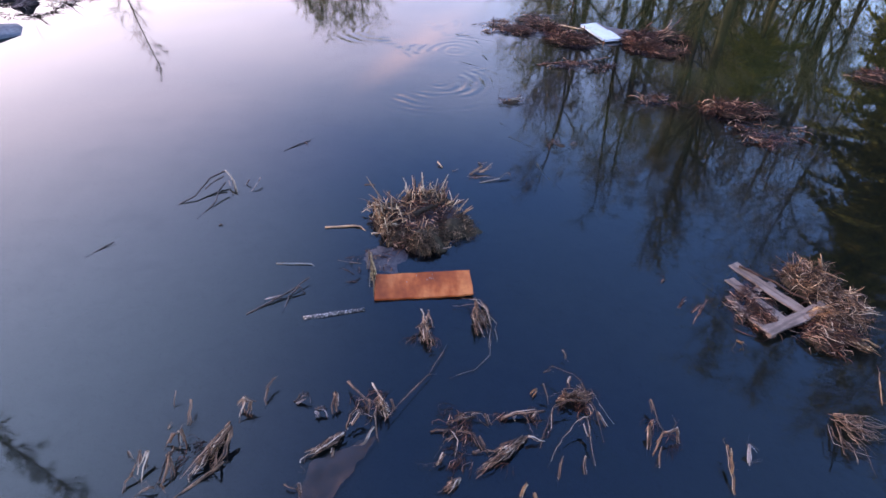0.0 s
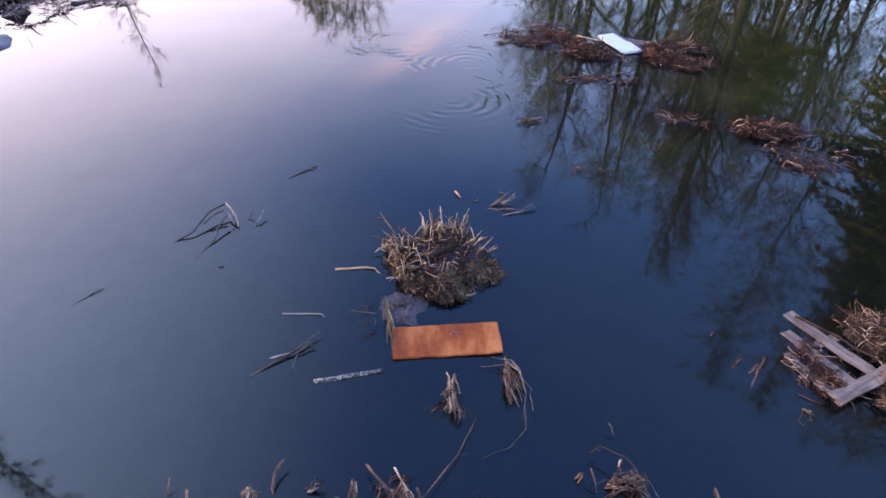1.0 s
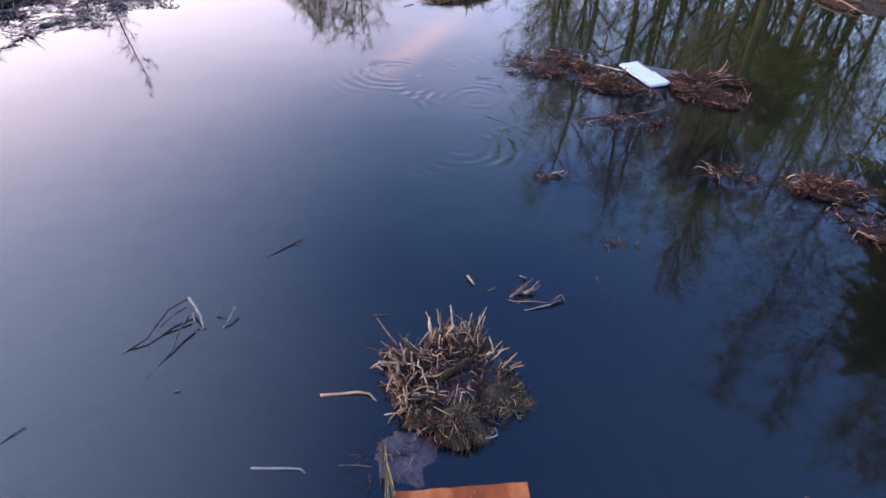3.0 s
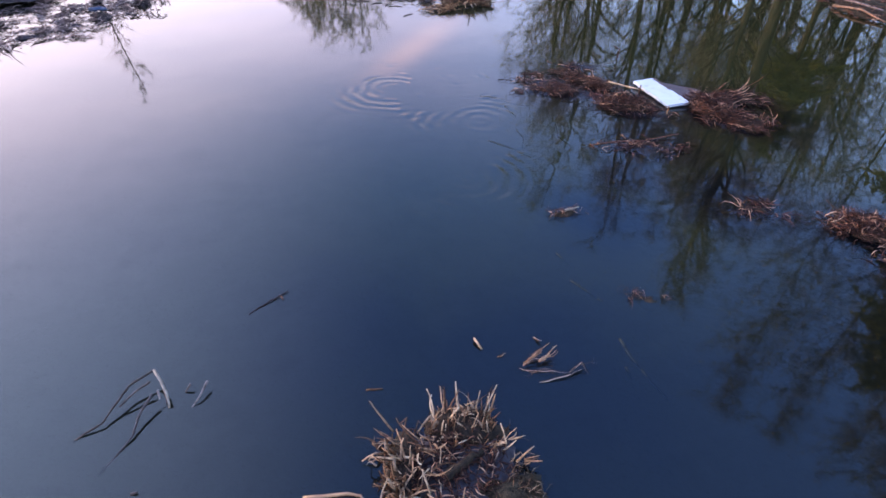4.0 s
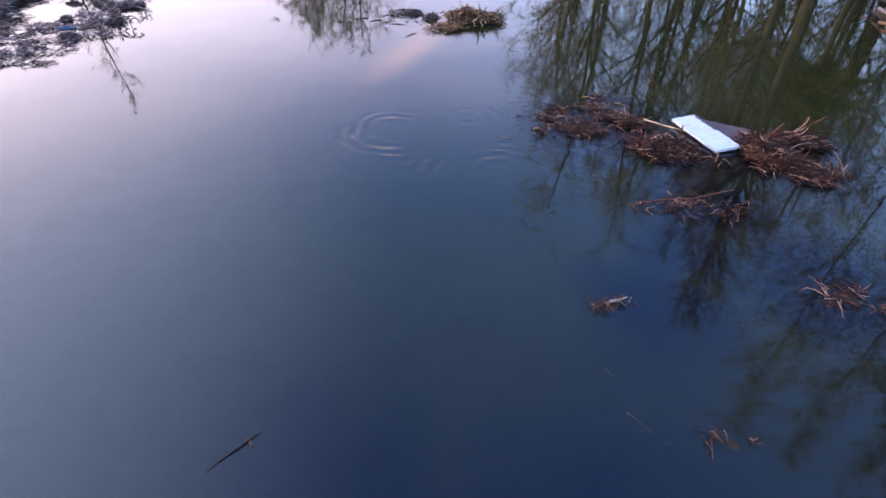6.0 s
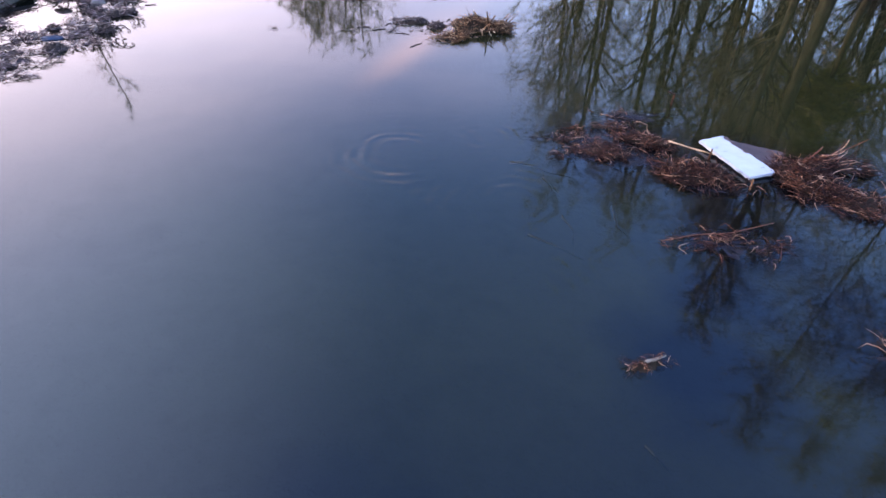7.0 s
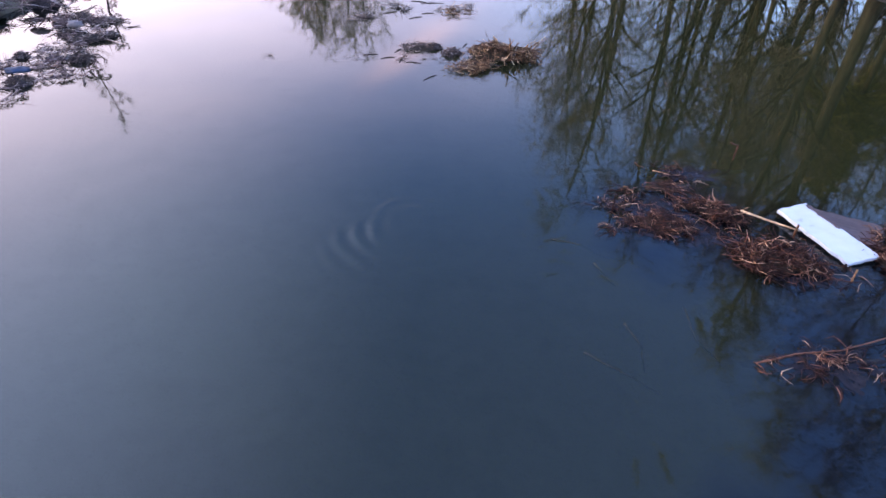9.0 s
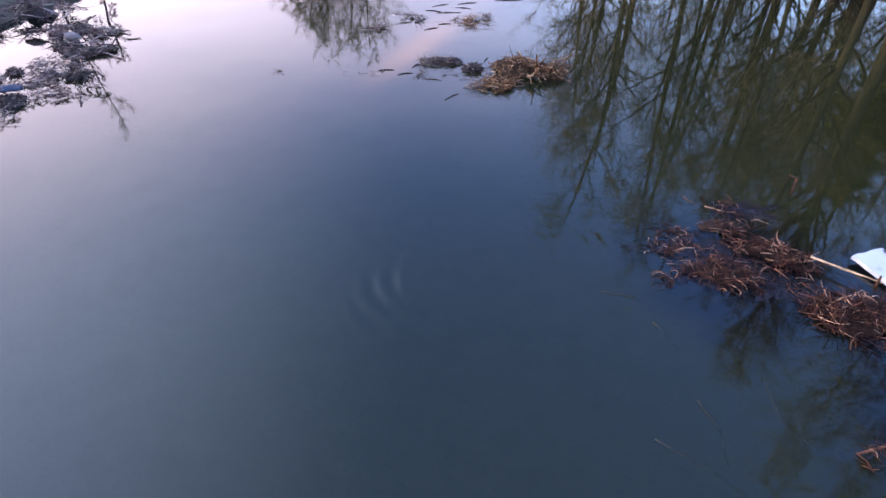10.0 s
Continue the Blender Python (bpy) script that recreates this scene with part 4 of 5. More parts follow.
near = random.Random(33)
TUFT = "tuft of broken tan reeds standing in the water"
FOLD = "folded dead reed leaves rising from the water"
reed_clump(FOLD, [[(-2.17, 2.95, 0.08), (-2.1, 2.77, -0.02)], [(-2.01, 2.88, 0.1), (-1.95, 2.68, 0.03), (-1.95, 2.61, -0.02)], [(-2.09, 2.59, -0.01), (-2.08, 2.66, 0.03)]], 1, 0.009, M_SOAKED, 0)
reed_clump(FOLD, [[(-2.02, 2.56, 0.1), (-2.03, 2.45, -0.02)], [(-2, 2.59, 0.12), (-1.92, 2.41, -0.02)], [(-2, 2.38, 0.12), (-1.98, 2.28, 0.08), (-1.97, 2.14, 0.02), (-1.89, 2.05, -0.02)], [(-1.98, 2.39, 0.1), (-1.87, 2.18, -0.02)], [(-2.02, 2.57, 0.11), (-2, 2.59, 0.12)], [(-2, 2.37, 0.1), (-1.98, 2.43, 0.06)]], 2, 0.015, M_SOAKED, 5)
reed_clump(FOLD, [[(-2.16, 2.42, 0.12), (-2.16, 2.28, 0.05), (-2.1, 2.12, -0.02)], [(-2.22, 2.42, 0.1), (-2.17, 2.28, 0.02)], [(-2.19, 2.3, 0.09), (-2.21, 2.16, 0.03), (-2.17, 2.05, -0.02)], [(-2.3, 2.4, 0.06), (-2.25, 2.35, 0.01)], [(-2.17, 2.41, 0.1), (-2.12, 2.24, 0.02)], [(-2.01, 2.13, 0.06), (-2.06, 2.1, 0.05), (-2.1, 2.05, 0)]], 3, 0.011, M_SOAKED, 5)
reed_clump("long sheaf of drooping dead reed leaves", sheaf((-1.63, 2.62), (-1.77, 2.21), 15, 0.035, 0.13, near, 0.05) + [[(-1.62, 2.64, 0.15), (-1.68, 2.48, 0.1), (-1.75, 2.37, 0.05)], [(-1.6, 2.62, 0.14), (-1.58, 2.39, 0.05), (-1.64, 2.25, 0)], [(-1.58, 2.33, 0.03), (-1.71, 2.19, 0.02), (-1.82, 2.05, 0)], [(-1.75, 2.39, 0.1), (-1.78, 2.22, 0.02), (-1.78, 2.17, 0)]], 4, 0.012, M_SOAKED, 10)
reed_clump(TUFT, [[(-1.58, 2.91, 0.12), (-1.63, 2.82, 0.04)], [(-1.57, 2.89, 0.12), (-1.57, 2.76, 0.05), (-1.55, 2.63, -0.02)], [(-1.53, 2.88, 0.11), (-1.51, 2.75, 0)], [(-1.59, 2.9, 0.12), (-1.52, 2.87, 0.1)], [(-1.59, 2.88, 0.1), (-1.54, 2.76, 0)]], 5, 0.014, M_SOAKED, 3)
reed_clump(FOLD, [[(-1.39, 3.13, 0.09), (-1.43, 3.02, 0.08), (-1.45, 2.97, 0.05)], [(-1.43, 3.02, 0.08), (-1.41, 2.89, 0.03), (-1.38, 2.79, -0.02)], [(-1.42, 3.01, 0.06), (-1.4, 2.97, 0.03)]], 6, 0.011, M_SOAKED, 0)
reed_clump(FOLD, [[(-1.16, 2.87, 0), (-1.13, 2.93, 0.07), (-1.1, 2.97, 0.1), (-1.07, 2.88, 0.02)], [(-1.15, 2.86, 0.01), (-1.1, 2.91, 0.05)]], 7, 0.013, M_GREYED, 0)
reed_clump(FOLD, [[(-0.99, 2.79, 0.05), (-0.96, 2.82, 0.07), (-0.9, 2.68, -0.02)], [(-0.98, 2.79, 0.05), (-0.95, 2.74, 0.02)]], 8, 0.017, M_GREYED, 0)
reed_clump(FOLD, [[(-0.86, 2.97, 0.12), (-0.85, 2.85, 0.07), (-0.79, 2.68, -0.02)], [(-0.85, 2.97, 0.12), (-0.82, 2.84, 0.06)]], 9, 0.014, M_SOAKED, 0)
reed_clump("big broken reed clump with a long bent stem", [[(-0.78, 3.1, 0.08), (-0.61, 2.92, 0.12), (-0.46, 2.83, 0.1)], [(-0.57, 3.07, 0.1), (-0.46, 2.88, 0.1), (-0.38, 2.71, 0.02)], [(-0.51, 2.9, 0.12), (-0.5, 2.66, 0.06), (-0.45, 2.48, -0.02)], [(-0.57, 2.91, 0.1), (-0.56, 2.74, 0.05)], [(-0.72, 2.62, 0.05), (-0.71, 2.75, 0.11), (-0.65, 2.82, 0.13), (-0.55, 2.75, 0.1)], [(-0.69, 2.68, 0.08), (-0.64, 2.79, 0.12), (-0.58, 2.75, 0.1)], [(-0.73, 2.6, 0.07), (-0.87, 2.47, 0.05), (-1, 2.38, 0.03), (-1, 2.3, 0)], [(-0.73, 2.58, 0.06), (-0.85, 2.49, 0.05), (-0.99, 2.39, 0.03)], [(-0.51, 2.65, 0.06), (-0.57, 2.5, 0.04), (-0.67, 2.47, 0.02)], [(-1.09, 2.17, 0.05), (-0.95, 2.12, 0.02)], [(-1, 2.18, 0.04), (-0.97, 2.07, -0.02)], [(-0.79, 2.45, 0.04), (-0.79, 2.4, 0.02)], [(-0.48, 2.89, 0.11), (-0.41, 2.79, 0.06)], [(-0.39, 2.92, 0.08), (-0.37, 2.8, 0)], [(-0.43, 2.73, 0.08), (-0.09, 3.2, 0.05), (0.05, 3.53, 0.02)]] + sheaf((-0.73, 2.6), (-0.99, 2.37), 8, 0.03, 0.07, near, 0.03) + sheaf((-0.49, 2.93), (-0.43, 2.73), 7, 0.04, 0.13, near, 0.05) + [[(0.45, 3.6, 0.02), (0.42, 3.4, 0.015), (0.29, 3.24, 0.012), (-0.05, 3.08, 0.005)]], 10, 0.011, M_SOAKED, 16)
film = thing("plastic_film", "torn clear plastic film caught under the reeds", "plastic film", -0.8, 2.22)
bm = bmesh.new()
grid = []
for u in range(11):
    row = []
    for v in range(11):
        fu, fv = u / 10, v / 10
        x = -0.2 + 0.34 * fu + 0.2 * fv * (0.35 + 0.65 * fu) - 0.12 * fu * (1 - fv) + 0.03 * noise.noise((u * 0.7, v * 0.9, 3))
        y = -0.24 + fv * (0.32 + 0.24 * fu) + 0.04 * noise.noise((u * 0.9, v * 0.6, 5))
        row.append(bm.verts.new((x, y, 0.006 + 0.055 * abs(noise.noise((u * 0.75, v * 0.35, 9))) + 0.05 * fv ** 3)))
    grid.append(row)
for u in range(10):
    for v in range(10):
        bm.faces.new((grid[u][v], grid[u + 1][v], grid[u + 1][v + 1], grid[u][v + 1]))
part("sheet", bm, M_FILM, film)
reed_clump(TUFT, sheaf((-0.17, 3.92), (-0.14, 3.42), 12, 0.06, 0.12, near, 0.06) + [[(-0.25, 3.72, 0.05), (-0.1, 3.8, 0.1)], [(-0.2, 3.98, 0.12), (-0.13, 3.8, 0.08), (-0.16, 3.6, 0.0)], [(-0.12, 3.96, 0.14), (-0.08, 3.75, 0.06)]], 11, 0.011, M_SOAKED)
reed_clump(TUFT, sheaf((0.33, 4.1), (0.4, 3.6), 14, 0.07, 0.12, near, 0.08) + [[(0.1, 4.02, 0.02), (0.3, 4.06, 0.06), (0.45, 3.9, 0.1), (0.47, 3.62, 0.02)], [(0.2, 4.14, 0.04), (0.36, 4.12, 0.1), (0.5, 3.8, 0.06), (0.5, 3.55, 0.0)], [(0.3, 4.14, 0.1), (0.42, 4.0, 0.14), (0.46, 3.75, 0.08), (0.42, 3.5, 0.0)]], 12, 0.011, M_SOAKED)
reed_clump("wide clump of arching dead reeds in the water", [[(0.88, 3.21, 0.08), (0.96, 3.29, 0.13), (1.13, 3.2, 0.16), (1.19, 3.11, 0.16), (1.22, 2.93, 0.1), (1.21, 2.67, -0.02)], [(1.18, 3.11, 0.16), (1.24, 2.85, 0.1), (1.23, 2.39, -0.02)], [(1.13, 3.09, 0.14), (1.25, 3, 0.12), (1.36, 2.7, 0)], [(1.1, 2.95, 0.14), (0.93, 2.89, 0.12), (0.84, 2.69, 0.06), (0.73, 2.42, -0.02)], [(1.07, 2.95, 0.13), (0.91, 2.86, 0.11), (0.86, 2.67, 0.05), (0.8, 2.54, 0)], [(0.86, 3.09, 0.13), (0.87, 2.87, 0.02)], [(1.01, 3.03, 0.12), (1.02, 2.94, 0.05)], [(1.09, 3.18, 0.15), (1.06, 3.06, 0.1)], [(1.08, 3.48, 0.08), (1.1, 3.34, 0.02)], [(1.17, 2.77, 0.14), (1.07, 2.74, 0.14), (0.96, 2.61, 0.09), (0.88, 2.49, 0.04), (0.77, 2.29, -0.03)], [(1.16, 2.77, 0.14), (1.15, 2.49, 0.06), (1.13, 2.28, -0.02)], [(0.91, 2.43, 0.05), (0.84, 2.17, -0.02)], [(1.08, 2.43, 0.06), (1.02, 2.21, -0.03)], [(1.26, 2.83, 0.06), (1.29, 2.7, 0.02)], [(1.12, 2.7, 0.1), (1.15, 2.55, 0.03)], [(1.15, 3.06, 0.14), (1.19, 2.92, 0.06)]] + sheaf((0.98, 2.96), (1.23, 2.99), 12, 0.05, 0.12, near, 0.05), 13, 0.0095, M_SOAKED, 22)
reed_clump("yellow reed scrap on the water", [[(0.8, 3.04, 0.04), (0.73, 2.95, 0.01)]], 26, 0.014, M_REED, 0)
reed_clump("wet bough with stubs lying on the water", [[(0.48, 2.75, 0.02), (0.61, 2.8, 0.05), (0.83, 2.83, 0.06)], [(0.6, 2.79, 0.04), (0.59, 2.73, -0.01)], [(0.5, 2.76, 0.03), (0.49, 2.72, -0.01)], [(0.77, 2.82, 0.05), (0.71, 2.73, 0)], [(0.65, 2.8, 0.05), (0.68, 2.77, 0.02)]], 27, 0.014, M_SOAKED, 6)
reed_clump("thick sheaf of flattened dead reeds in the water", sheaf((0.67, 2.59), (0.27, 2.28), 17, 0.035, 0.08, near, 0.03) + sheaf((0.16, 2.25), (0.01, 2.1), 7, 0.02, 0.04, near, 0.02) + [[(0.67, 2.6, 0.08), (0.79, 2.56, 0.03)], [(0.64, 2.6, 0.09), (0.44, 2.42, 0.06), (0.26, 2.27, 0)]], 14, 0.012, M_SOAKED, 6)
reed_clump(TUFT, [[(0.36, 2.79, 0.06), (0.4, 2.65, -0.01)], [(-0.07, 2.62, 0.01), (0.11, 2.64, 0.03)], [(0.09, 2.62, 0.08), (0.13, 2.56, 0.06), (0.11, 2.37, -0.02)], [(0.09, 2.57, 0.07), (0.03, 2.51, 0.04)], [(0.03, 2.43, 0.06), (-0.01, 2.33, 0)], [(0.04, 2.42, 0.07), (0, 2.37, 0.06), (-0.03, 2.31, 0)], [(0.3, 2.58, 0.06), (0.36, 2.44, -0.01)], [(0.14, 2.63, 0.05), (0.25, 2.6, 0.03), (0.32, 2.46, 0)], [(0.07, 2.68, 0.02), (0.2, 2.79, 0.04), (0.39, 2.81, 0.04)], [(0.24, 2.78, 0.05), (0.33, 2.79, 0.06), (0.37, 2.73, 0.02)], [(0.11, 2.72, 0.02), (0.28, 2.76, 0.04)], [(0.25, 2.44, 0.01), (0.32, 2.47, 0.03)]], 15, 0.009, M_SOAKED, 22)
reed_clump("yellow-green reed leaf in the water", [[(0.62, 2.2, 0.07), (0.56, 2.08, -0.02)], [(0.67, 2.13, 0.06), (0.65, 2.04, -0.02)]], 28, 0.015, M_REED, 0)
reed_clump(TUFT, [[(1.72, 2.94, 0.1), (1.71, 2.77, 0.06)], [(1.63, 2.7, 0.1), (1.55, 2.43, -0.02)], [(1.7, 2.78, 0.14), (1.73, 2.66, 0.08)], [(1.67, 2.52, 0.08), (1.59, 2.28, -0.02)], [(1.72, 2.64, 0.1), (1.58, 2.46, 0)], [(1.72, 2.64, 0.1), (1.85, 2.68, 0.12)], [(1.84, 2.68, 0.12), (1.81, 2.54, 0)], [(1.68, 2.75, 0.13), (1.63, 2.66, 0.08)]], 16, 0.011, M_SOAKED, 8)
reed_clump(TUFT, [[(2.07, 2.1, -0.02), (2.14, 2.36, 0.08), (2.19, 2.54, 0.12)], [(2.19, 2.54, 0.12), (2.14, 2.44, 0.04)], [(2.12, 2.3, 0.06), (2.2, 2.5, 0.12)]], 17, 0.008)
reed_clump(TUFT, [[(2.26, 2.34, -0.02), (2.37, 2.57, 0.1), (2.41, 2.44, 0.0)], [(2.3, 2.4, 0.0), (2.34, 2.55, 0.09)]], 18, 0.01, M_GREYED)
reed_clump("drooping tuft of dead grey-brown grass", sheaf((3.1, 2.8), (3.35, 2.5), 18, 0.16, 0.14, near, 0.1) + sheaf((3.16, 2.83), (3.5, 2.72), 10, 0.08, 0.14, near, 0.1), 19, 0.0042, M_SOAKED)
reed_clump("single bent yellowed reed stem", [[(3.58, 2.9, -0.02), (3.7, 3.14, 0.08), (3.81, 3.34, 0.14)]], 20, 0.009)
reed_clump("few wet reddish reed scraps", [[(2.35, 3.83, 0.0), (2.5, 4.05, 0.03), (2.66, 4.23, 0.05)], [(2.4, 4.0, 0.0), (2.52, 4.1, 0.04)], [(2.45, 3.95, 0.0), (2.6, 4.2, 0.05)], [(2.3, 4.06, 0), (2.42, 4.2, 0.03)]], 21, 0.011, M_RUSSET)
reed_clump("pale reed scrap on the water", [[(2.69, 3.64, 0.0), (2.76, 3.58, 0.015)]], 22, 0.012)
reed_clump("pale reed scrap on the water", [[(2.24, 4.42, 0.0), (2.3, 4.52, 0.015)]], 23, 0.011, M_RUSSET)
reed_clump("yellowed stems sprawling from the straw heap", sheaf((3.62, 3.82), (3.93, 3.48), 8, 0.05, 0.1, near, 0.05) + [[(3.68, 3.8, 0.12), (3.93, 3.46, 0.02)]], 24, 0.02)
stick("long_stick", "long thin stick lying along the pallet", [(3.13, 4.68, 0.03), (3.35, 4.38, 0.07), (3.42, 4.2, 0.09), (3.56, 4.0, 0.13)], 0.015, M_SOAKED, 77)
reed_clump("upright broken stalk on the straw heap", [[(3.98, 4.62, 0.15), (4.13, 4.98, 0.32)], [(3.86, 4.62, 0.15), (3.98, 4.86, 0.28)]], 25, 0.02)

for k, (x, y, rx, ry, count) in enumerate(((0.17, 2.68, 0.22, 0.18, 110), (1.1, 2.95, 0.16, 0.16, 80), (0.65, 2.78, 0.16, 0.08, 40), (-0.55, 2.85, 0.2, 0.16, 60), (0.25, 2.4, 0.3, 0.1, 50), (0.38, 3.8, 0.14, 0.2, 50), (-0.15, 3.65, 0.1, 0.16, 40), (-1.75, 2.35, 0.12, 0.2, 40), (1.68, 2.6, 0.12, 0.12, 30))):
    drowned(x, y, rx, ry, count, 340 + k)

# ---- sticks and twigs on the open water ----
stick("floating_stick", "peeled orange-brown stick floating on the water", [(-1.36, 5.3, 0.005), (-1.05, 5.335, 0.012), (-0.95, 5.32, 0.014), (-0.88, 5.25, 0.0)], 0.0135, M_STICK, 2)
stick("floating_reed", "pale hollow reed floating flat on the water", [(-1.75, 4.63, 0.004), (-1.38, 4.63, 0.01), (-1.34, 4.6, 0.0)], 0.011, M_DRYGREY, 3)
stick("floating_branch", "pale blotched branch half under water", [(-1.3, 3.83, -0.008), (-0.98, 3.9, 0.006), (-0.74, 3.96, 0.008)], 0.024, M_BLOTCH, 4, taper=0.2)
fork = thing("forked_twig", "thin dark forked twig in the water", "twig", -1.49, 4.12)
for k, line in enumerate(([(-0.36, -0.25, -0.01), (-0.05, 0.0, 0.03), (0.15, 0.24, 0.05)], [(-0.25, -0.04, -0.01), (-0.06, 0.0, 0.03)], [(-0.03, -0.2, -0.02), (0.0, 0.02, 0.03)], [(0.02, 0.02, 0.03), (0.08, 0.1, 0.06), (0.14, 0.05, 0.0)])):
    stick("twig", "", line, 0.011, M_GREYED, 30 + k, parent=fork, sides=5)
spray = thing("dead_twig_spray", "spray of dead pale twigs arching from the water", "twig", -2.75, 6.25)
for k, line in enumerate(([(-0.04, 0.08, 0.133), (-0.19, -0.07, 0.114), (-0.24, -0.23, 0.076), (-0.29, -0.38, 0.038), (-0.46, -0.52, -0.01)], [(-0.04, -0.03, 0.114), (-0.13, -0.12, 0.095), (-0.21, -0.24, 0.057)], [(0.03, -0.15, 0.114), (-0.01, -0.31, 0.076), (-0.01, -0.48, 0.019), (-0.13, -0.79, -0.015)], [(-0.04, 0.07, 0.142), (0.04, -0.01, 0.133), (0.11, -0.10, 0.104), (0.14, -0.14, 0.0665), (0.16, -0.20, 0)], [(0.06, -0.11, 0.114), (0.08, -0.16, 0.057)], [(0.07, -0.03, 0.114), (0.13, -0.17, 0)])):
    stick("twig", "", line, 0.013 if k == 3 else 0.011, M_PALETWIG if k == 3 else M_DARKBARK if k == 2 else M_GREYED, 40 + k, parent=spray, sides=5, taper=0.3)
stick("floating_twig", "short dark twig on the water", [(-2.48, 6.25, 0.057), (-2.52, 6.21, 0)], 0.01, M_GREYED, 51, "twig", group="loose twigs")
stick("floating_twig", "short dark twig on the water", [(-2.34, 6.27, 0.076), (-2.37, 6.13, 0.038), (-2.41, 6.06, 0)], 0.01, M_GREYED, 52, "twig", group="loose twigs")
stick("floating_twig", "thin dark twig just under the surface", [(-3.8, 4.7, -0.01), (-3.6, 4.95, 0.012)], 0.009, M_DARKBARK, 53, "twig", group="loose twigs")
stick("floating_reed", "tiny pale reed scrap on the water", [(-1.02, 6.26, 0.004), (-0.88, 6.27, 0.008)], 0.009, M_REED, 54)
stick("floating_twig", "tiny dark scrap on the water", [(-2.58, 5.31, 0.0), (-2.53, 5.32, 0.015)], 0.014, M_GREYED, 55, "twig", group="loose twigs")
stick("floating_twig", "reddish stick on the water's surface", [(-2.26, 7.15, -0.006), (-2.1, 7.32, 0.012), (-1.95, 7.48, 0.012)], 0.01, M_RUSSET, 56, "twig", group="loose twigs")
stick("floating_twig", "reddish stick on the water's surface", [(-2.02, 7.42, 0.0), (-1.97, 7.36, 0.015)], 0.012, M_RUSSET, 57, "twig", group="loose twigs")

# ---- bits beyond the islet ----
reed_clump("broken reed with pale snapped ends", [[(0.35, 6.56, 0), (0.47, 6.76, 0.06), (0.59, 6.94, 0.12)], [(0.34, 6.57, 0), (0.58, 6.90, 0.1)], [(0.48, 6.63, 0.03), (0.63, 6.81, 0.08)], [(0.52, 6.65, 0.03), (0.66, 6.87, 0.09)]], 60, 0.013, M_STRAW, 5)
reed_clump("tangle of wet red-brown reeds round a broken stem", [[(0.30, 6.51, 0), (0.50, 6.51, 0.02), (0.71, 6.50, 0.02)], [(0.72, 6.51, 0.03), (0.85, 6.64, 0.06), (0.89, 6.47, 0)], [(0.45, 6.36, 0), (0.68, 6.46, 0.02), (0.83, 6.56, 0.04)], [(0.47, 6.91, 0), (0.56, 6.88, 0.05)], [(0.33, 6.57, 0.03), (0.44, 6.66, 0.04), (0.60, 6.62, 0.02)], [(0.36, 6.48, 0), (0.54, 6.57, 0.03)]], 63, 0.009, M_SOAKED, 14)
reed_clump("short pale reed scrap", [[(-0.09, 6.90, 0.03), (0.01, 6.68, 0)]], 61, 0.012, M_REED, 0)
reed_clump("short brown reed scrap", [[(0.11, 6.65, 0), (0.22, 6.73, 0.03)]], 62, 0.01, M_REED, 0)
drift = raft("reed_drift", "small dark clot of reeds with a pale stub", 1.08, 8.98, 0.24, 0.1, 0.04, STEMS_RUSSET, M_RUSSET_FINE, M_MUD, 7, 50, 63, 12, "small reed drifts", 0.4, (75, 97))
stick("reed_stub", "", [(-0.02, 0.0, 0.04), (0.2, 0.03, 0.06)], 0.018, M_PALETWIG, 64, parent=drift)
drift = raft("reed_drift", "flat drift of brown reed scraps barely afloat", 1.68, 7.45, 0.24, 0.12, 0.01, STEMS_RUSSET, M_RUSSET_FINE, M_MUD, 5, 24, 65, -20, "small reed drifts", 0.45, (84, 96))
raft("reed_drift", "small brown reed drift with curled ends", 3.5, 9.15, 0.28, 0.16, 0.02, STEMS_RUSSET, M_RUSSET_FINE, M_MUD, 14, 30, 66, 10, "small reed drifts", 0.6, (50, 97))
raft("reed_raft", "russet heap of tangled reed roots and stems", 4.68, 8.72, 0.46, 0.26, 0.11, STEMS_RUSSET, M_RUSSET_FINE, M_MUD, 110, 340, 67, -12, "reed rafts", 0.75, (45, 98))
raft("reed_drift", "loose fringe of sunken reed scraps", 4.72, 7.75, 0.36, 0.32, 0.01, STEMS_RUSSET, M_RUSSET_FINE, M_MUD, 22, 70, 68, 0, "small reed drifts", 0.6, (80, 98))
raft("reed_drift", "russet heap of reed scraps near the bank", 8.0, 10.3, 0.5, 0.3, 0.1, STEMS_RUSSET, M_RUSSET_FINE, M_MUD, 60, 160, 69, -10, "small reed drifts", 0.7, (60, 98))

curls = thing("pale_reeds", "few bleached curled reeds lying over the russet heap", "reed debris", 4.7, 8.55)
curl_rnd = random.Random(72)
for dx, dy, tilt, turn, size in ((-0.5, 0.2, 80, 10, 0.6), (-0.42, 0.3, 75, -20, 0.6), (-0.1, 0.1, 84, 200, 0.8), (0.05, 0.12, 82, 30, 0.7), (0.4, 0.28, 20, 40, 0.6), (0.42, 0.3, 40, 150, 0.5), (-0.52, 0.0, 75, 250, 0.6), (0.1, -0.3, 84, 320, 0.8), (0.2, -0.6, 86, 300, 0.9), (0.0, -0.5, 86, 330, 0.8), (0.3, -0.35, 84, 290, 0.6)):
    lay(curls, STEMS_STRAW, curl_rnd.choice(("curved", "broken")), curl_rnd, dx, dy, 0.1 if dy > -0.2 else 0.02, tilt, turn, size)

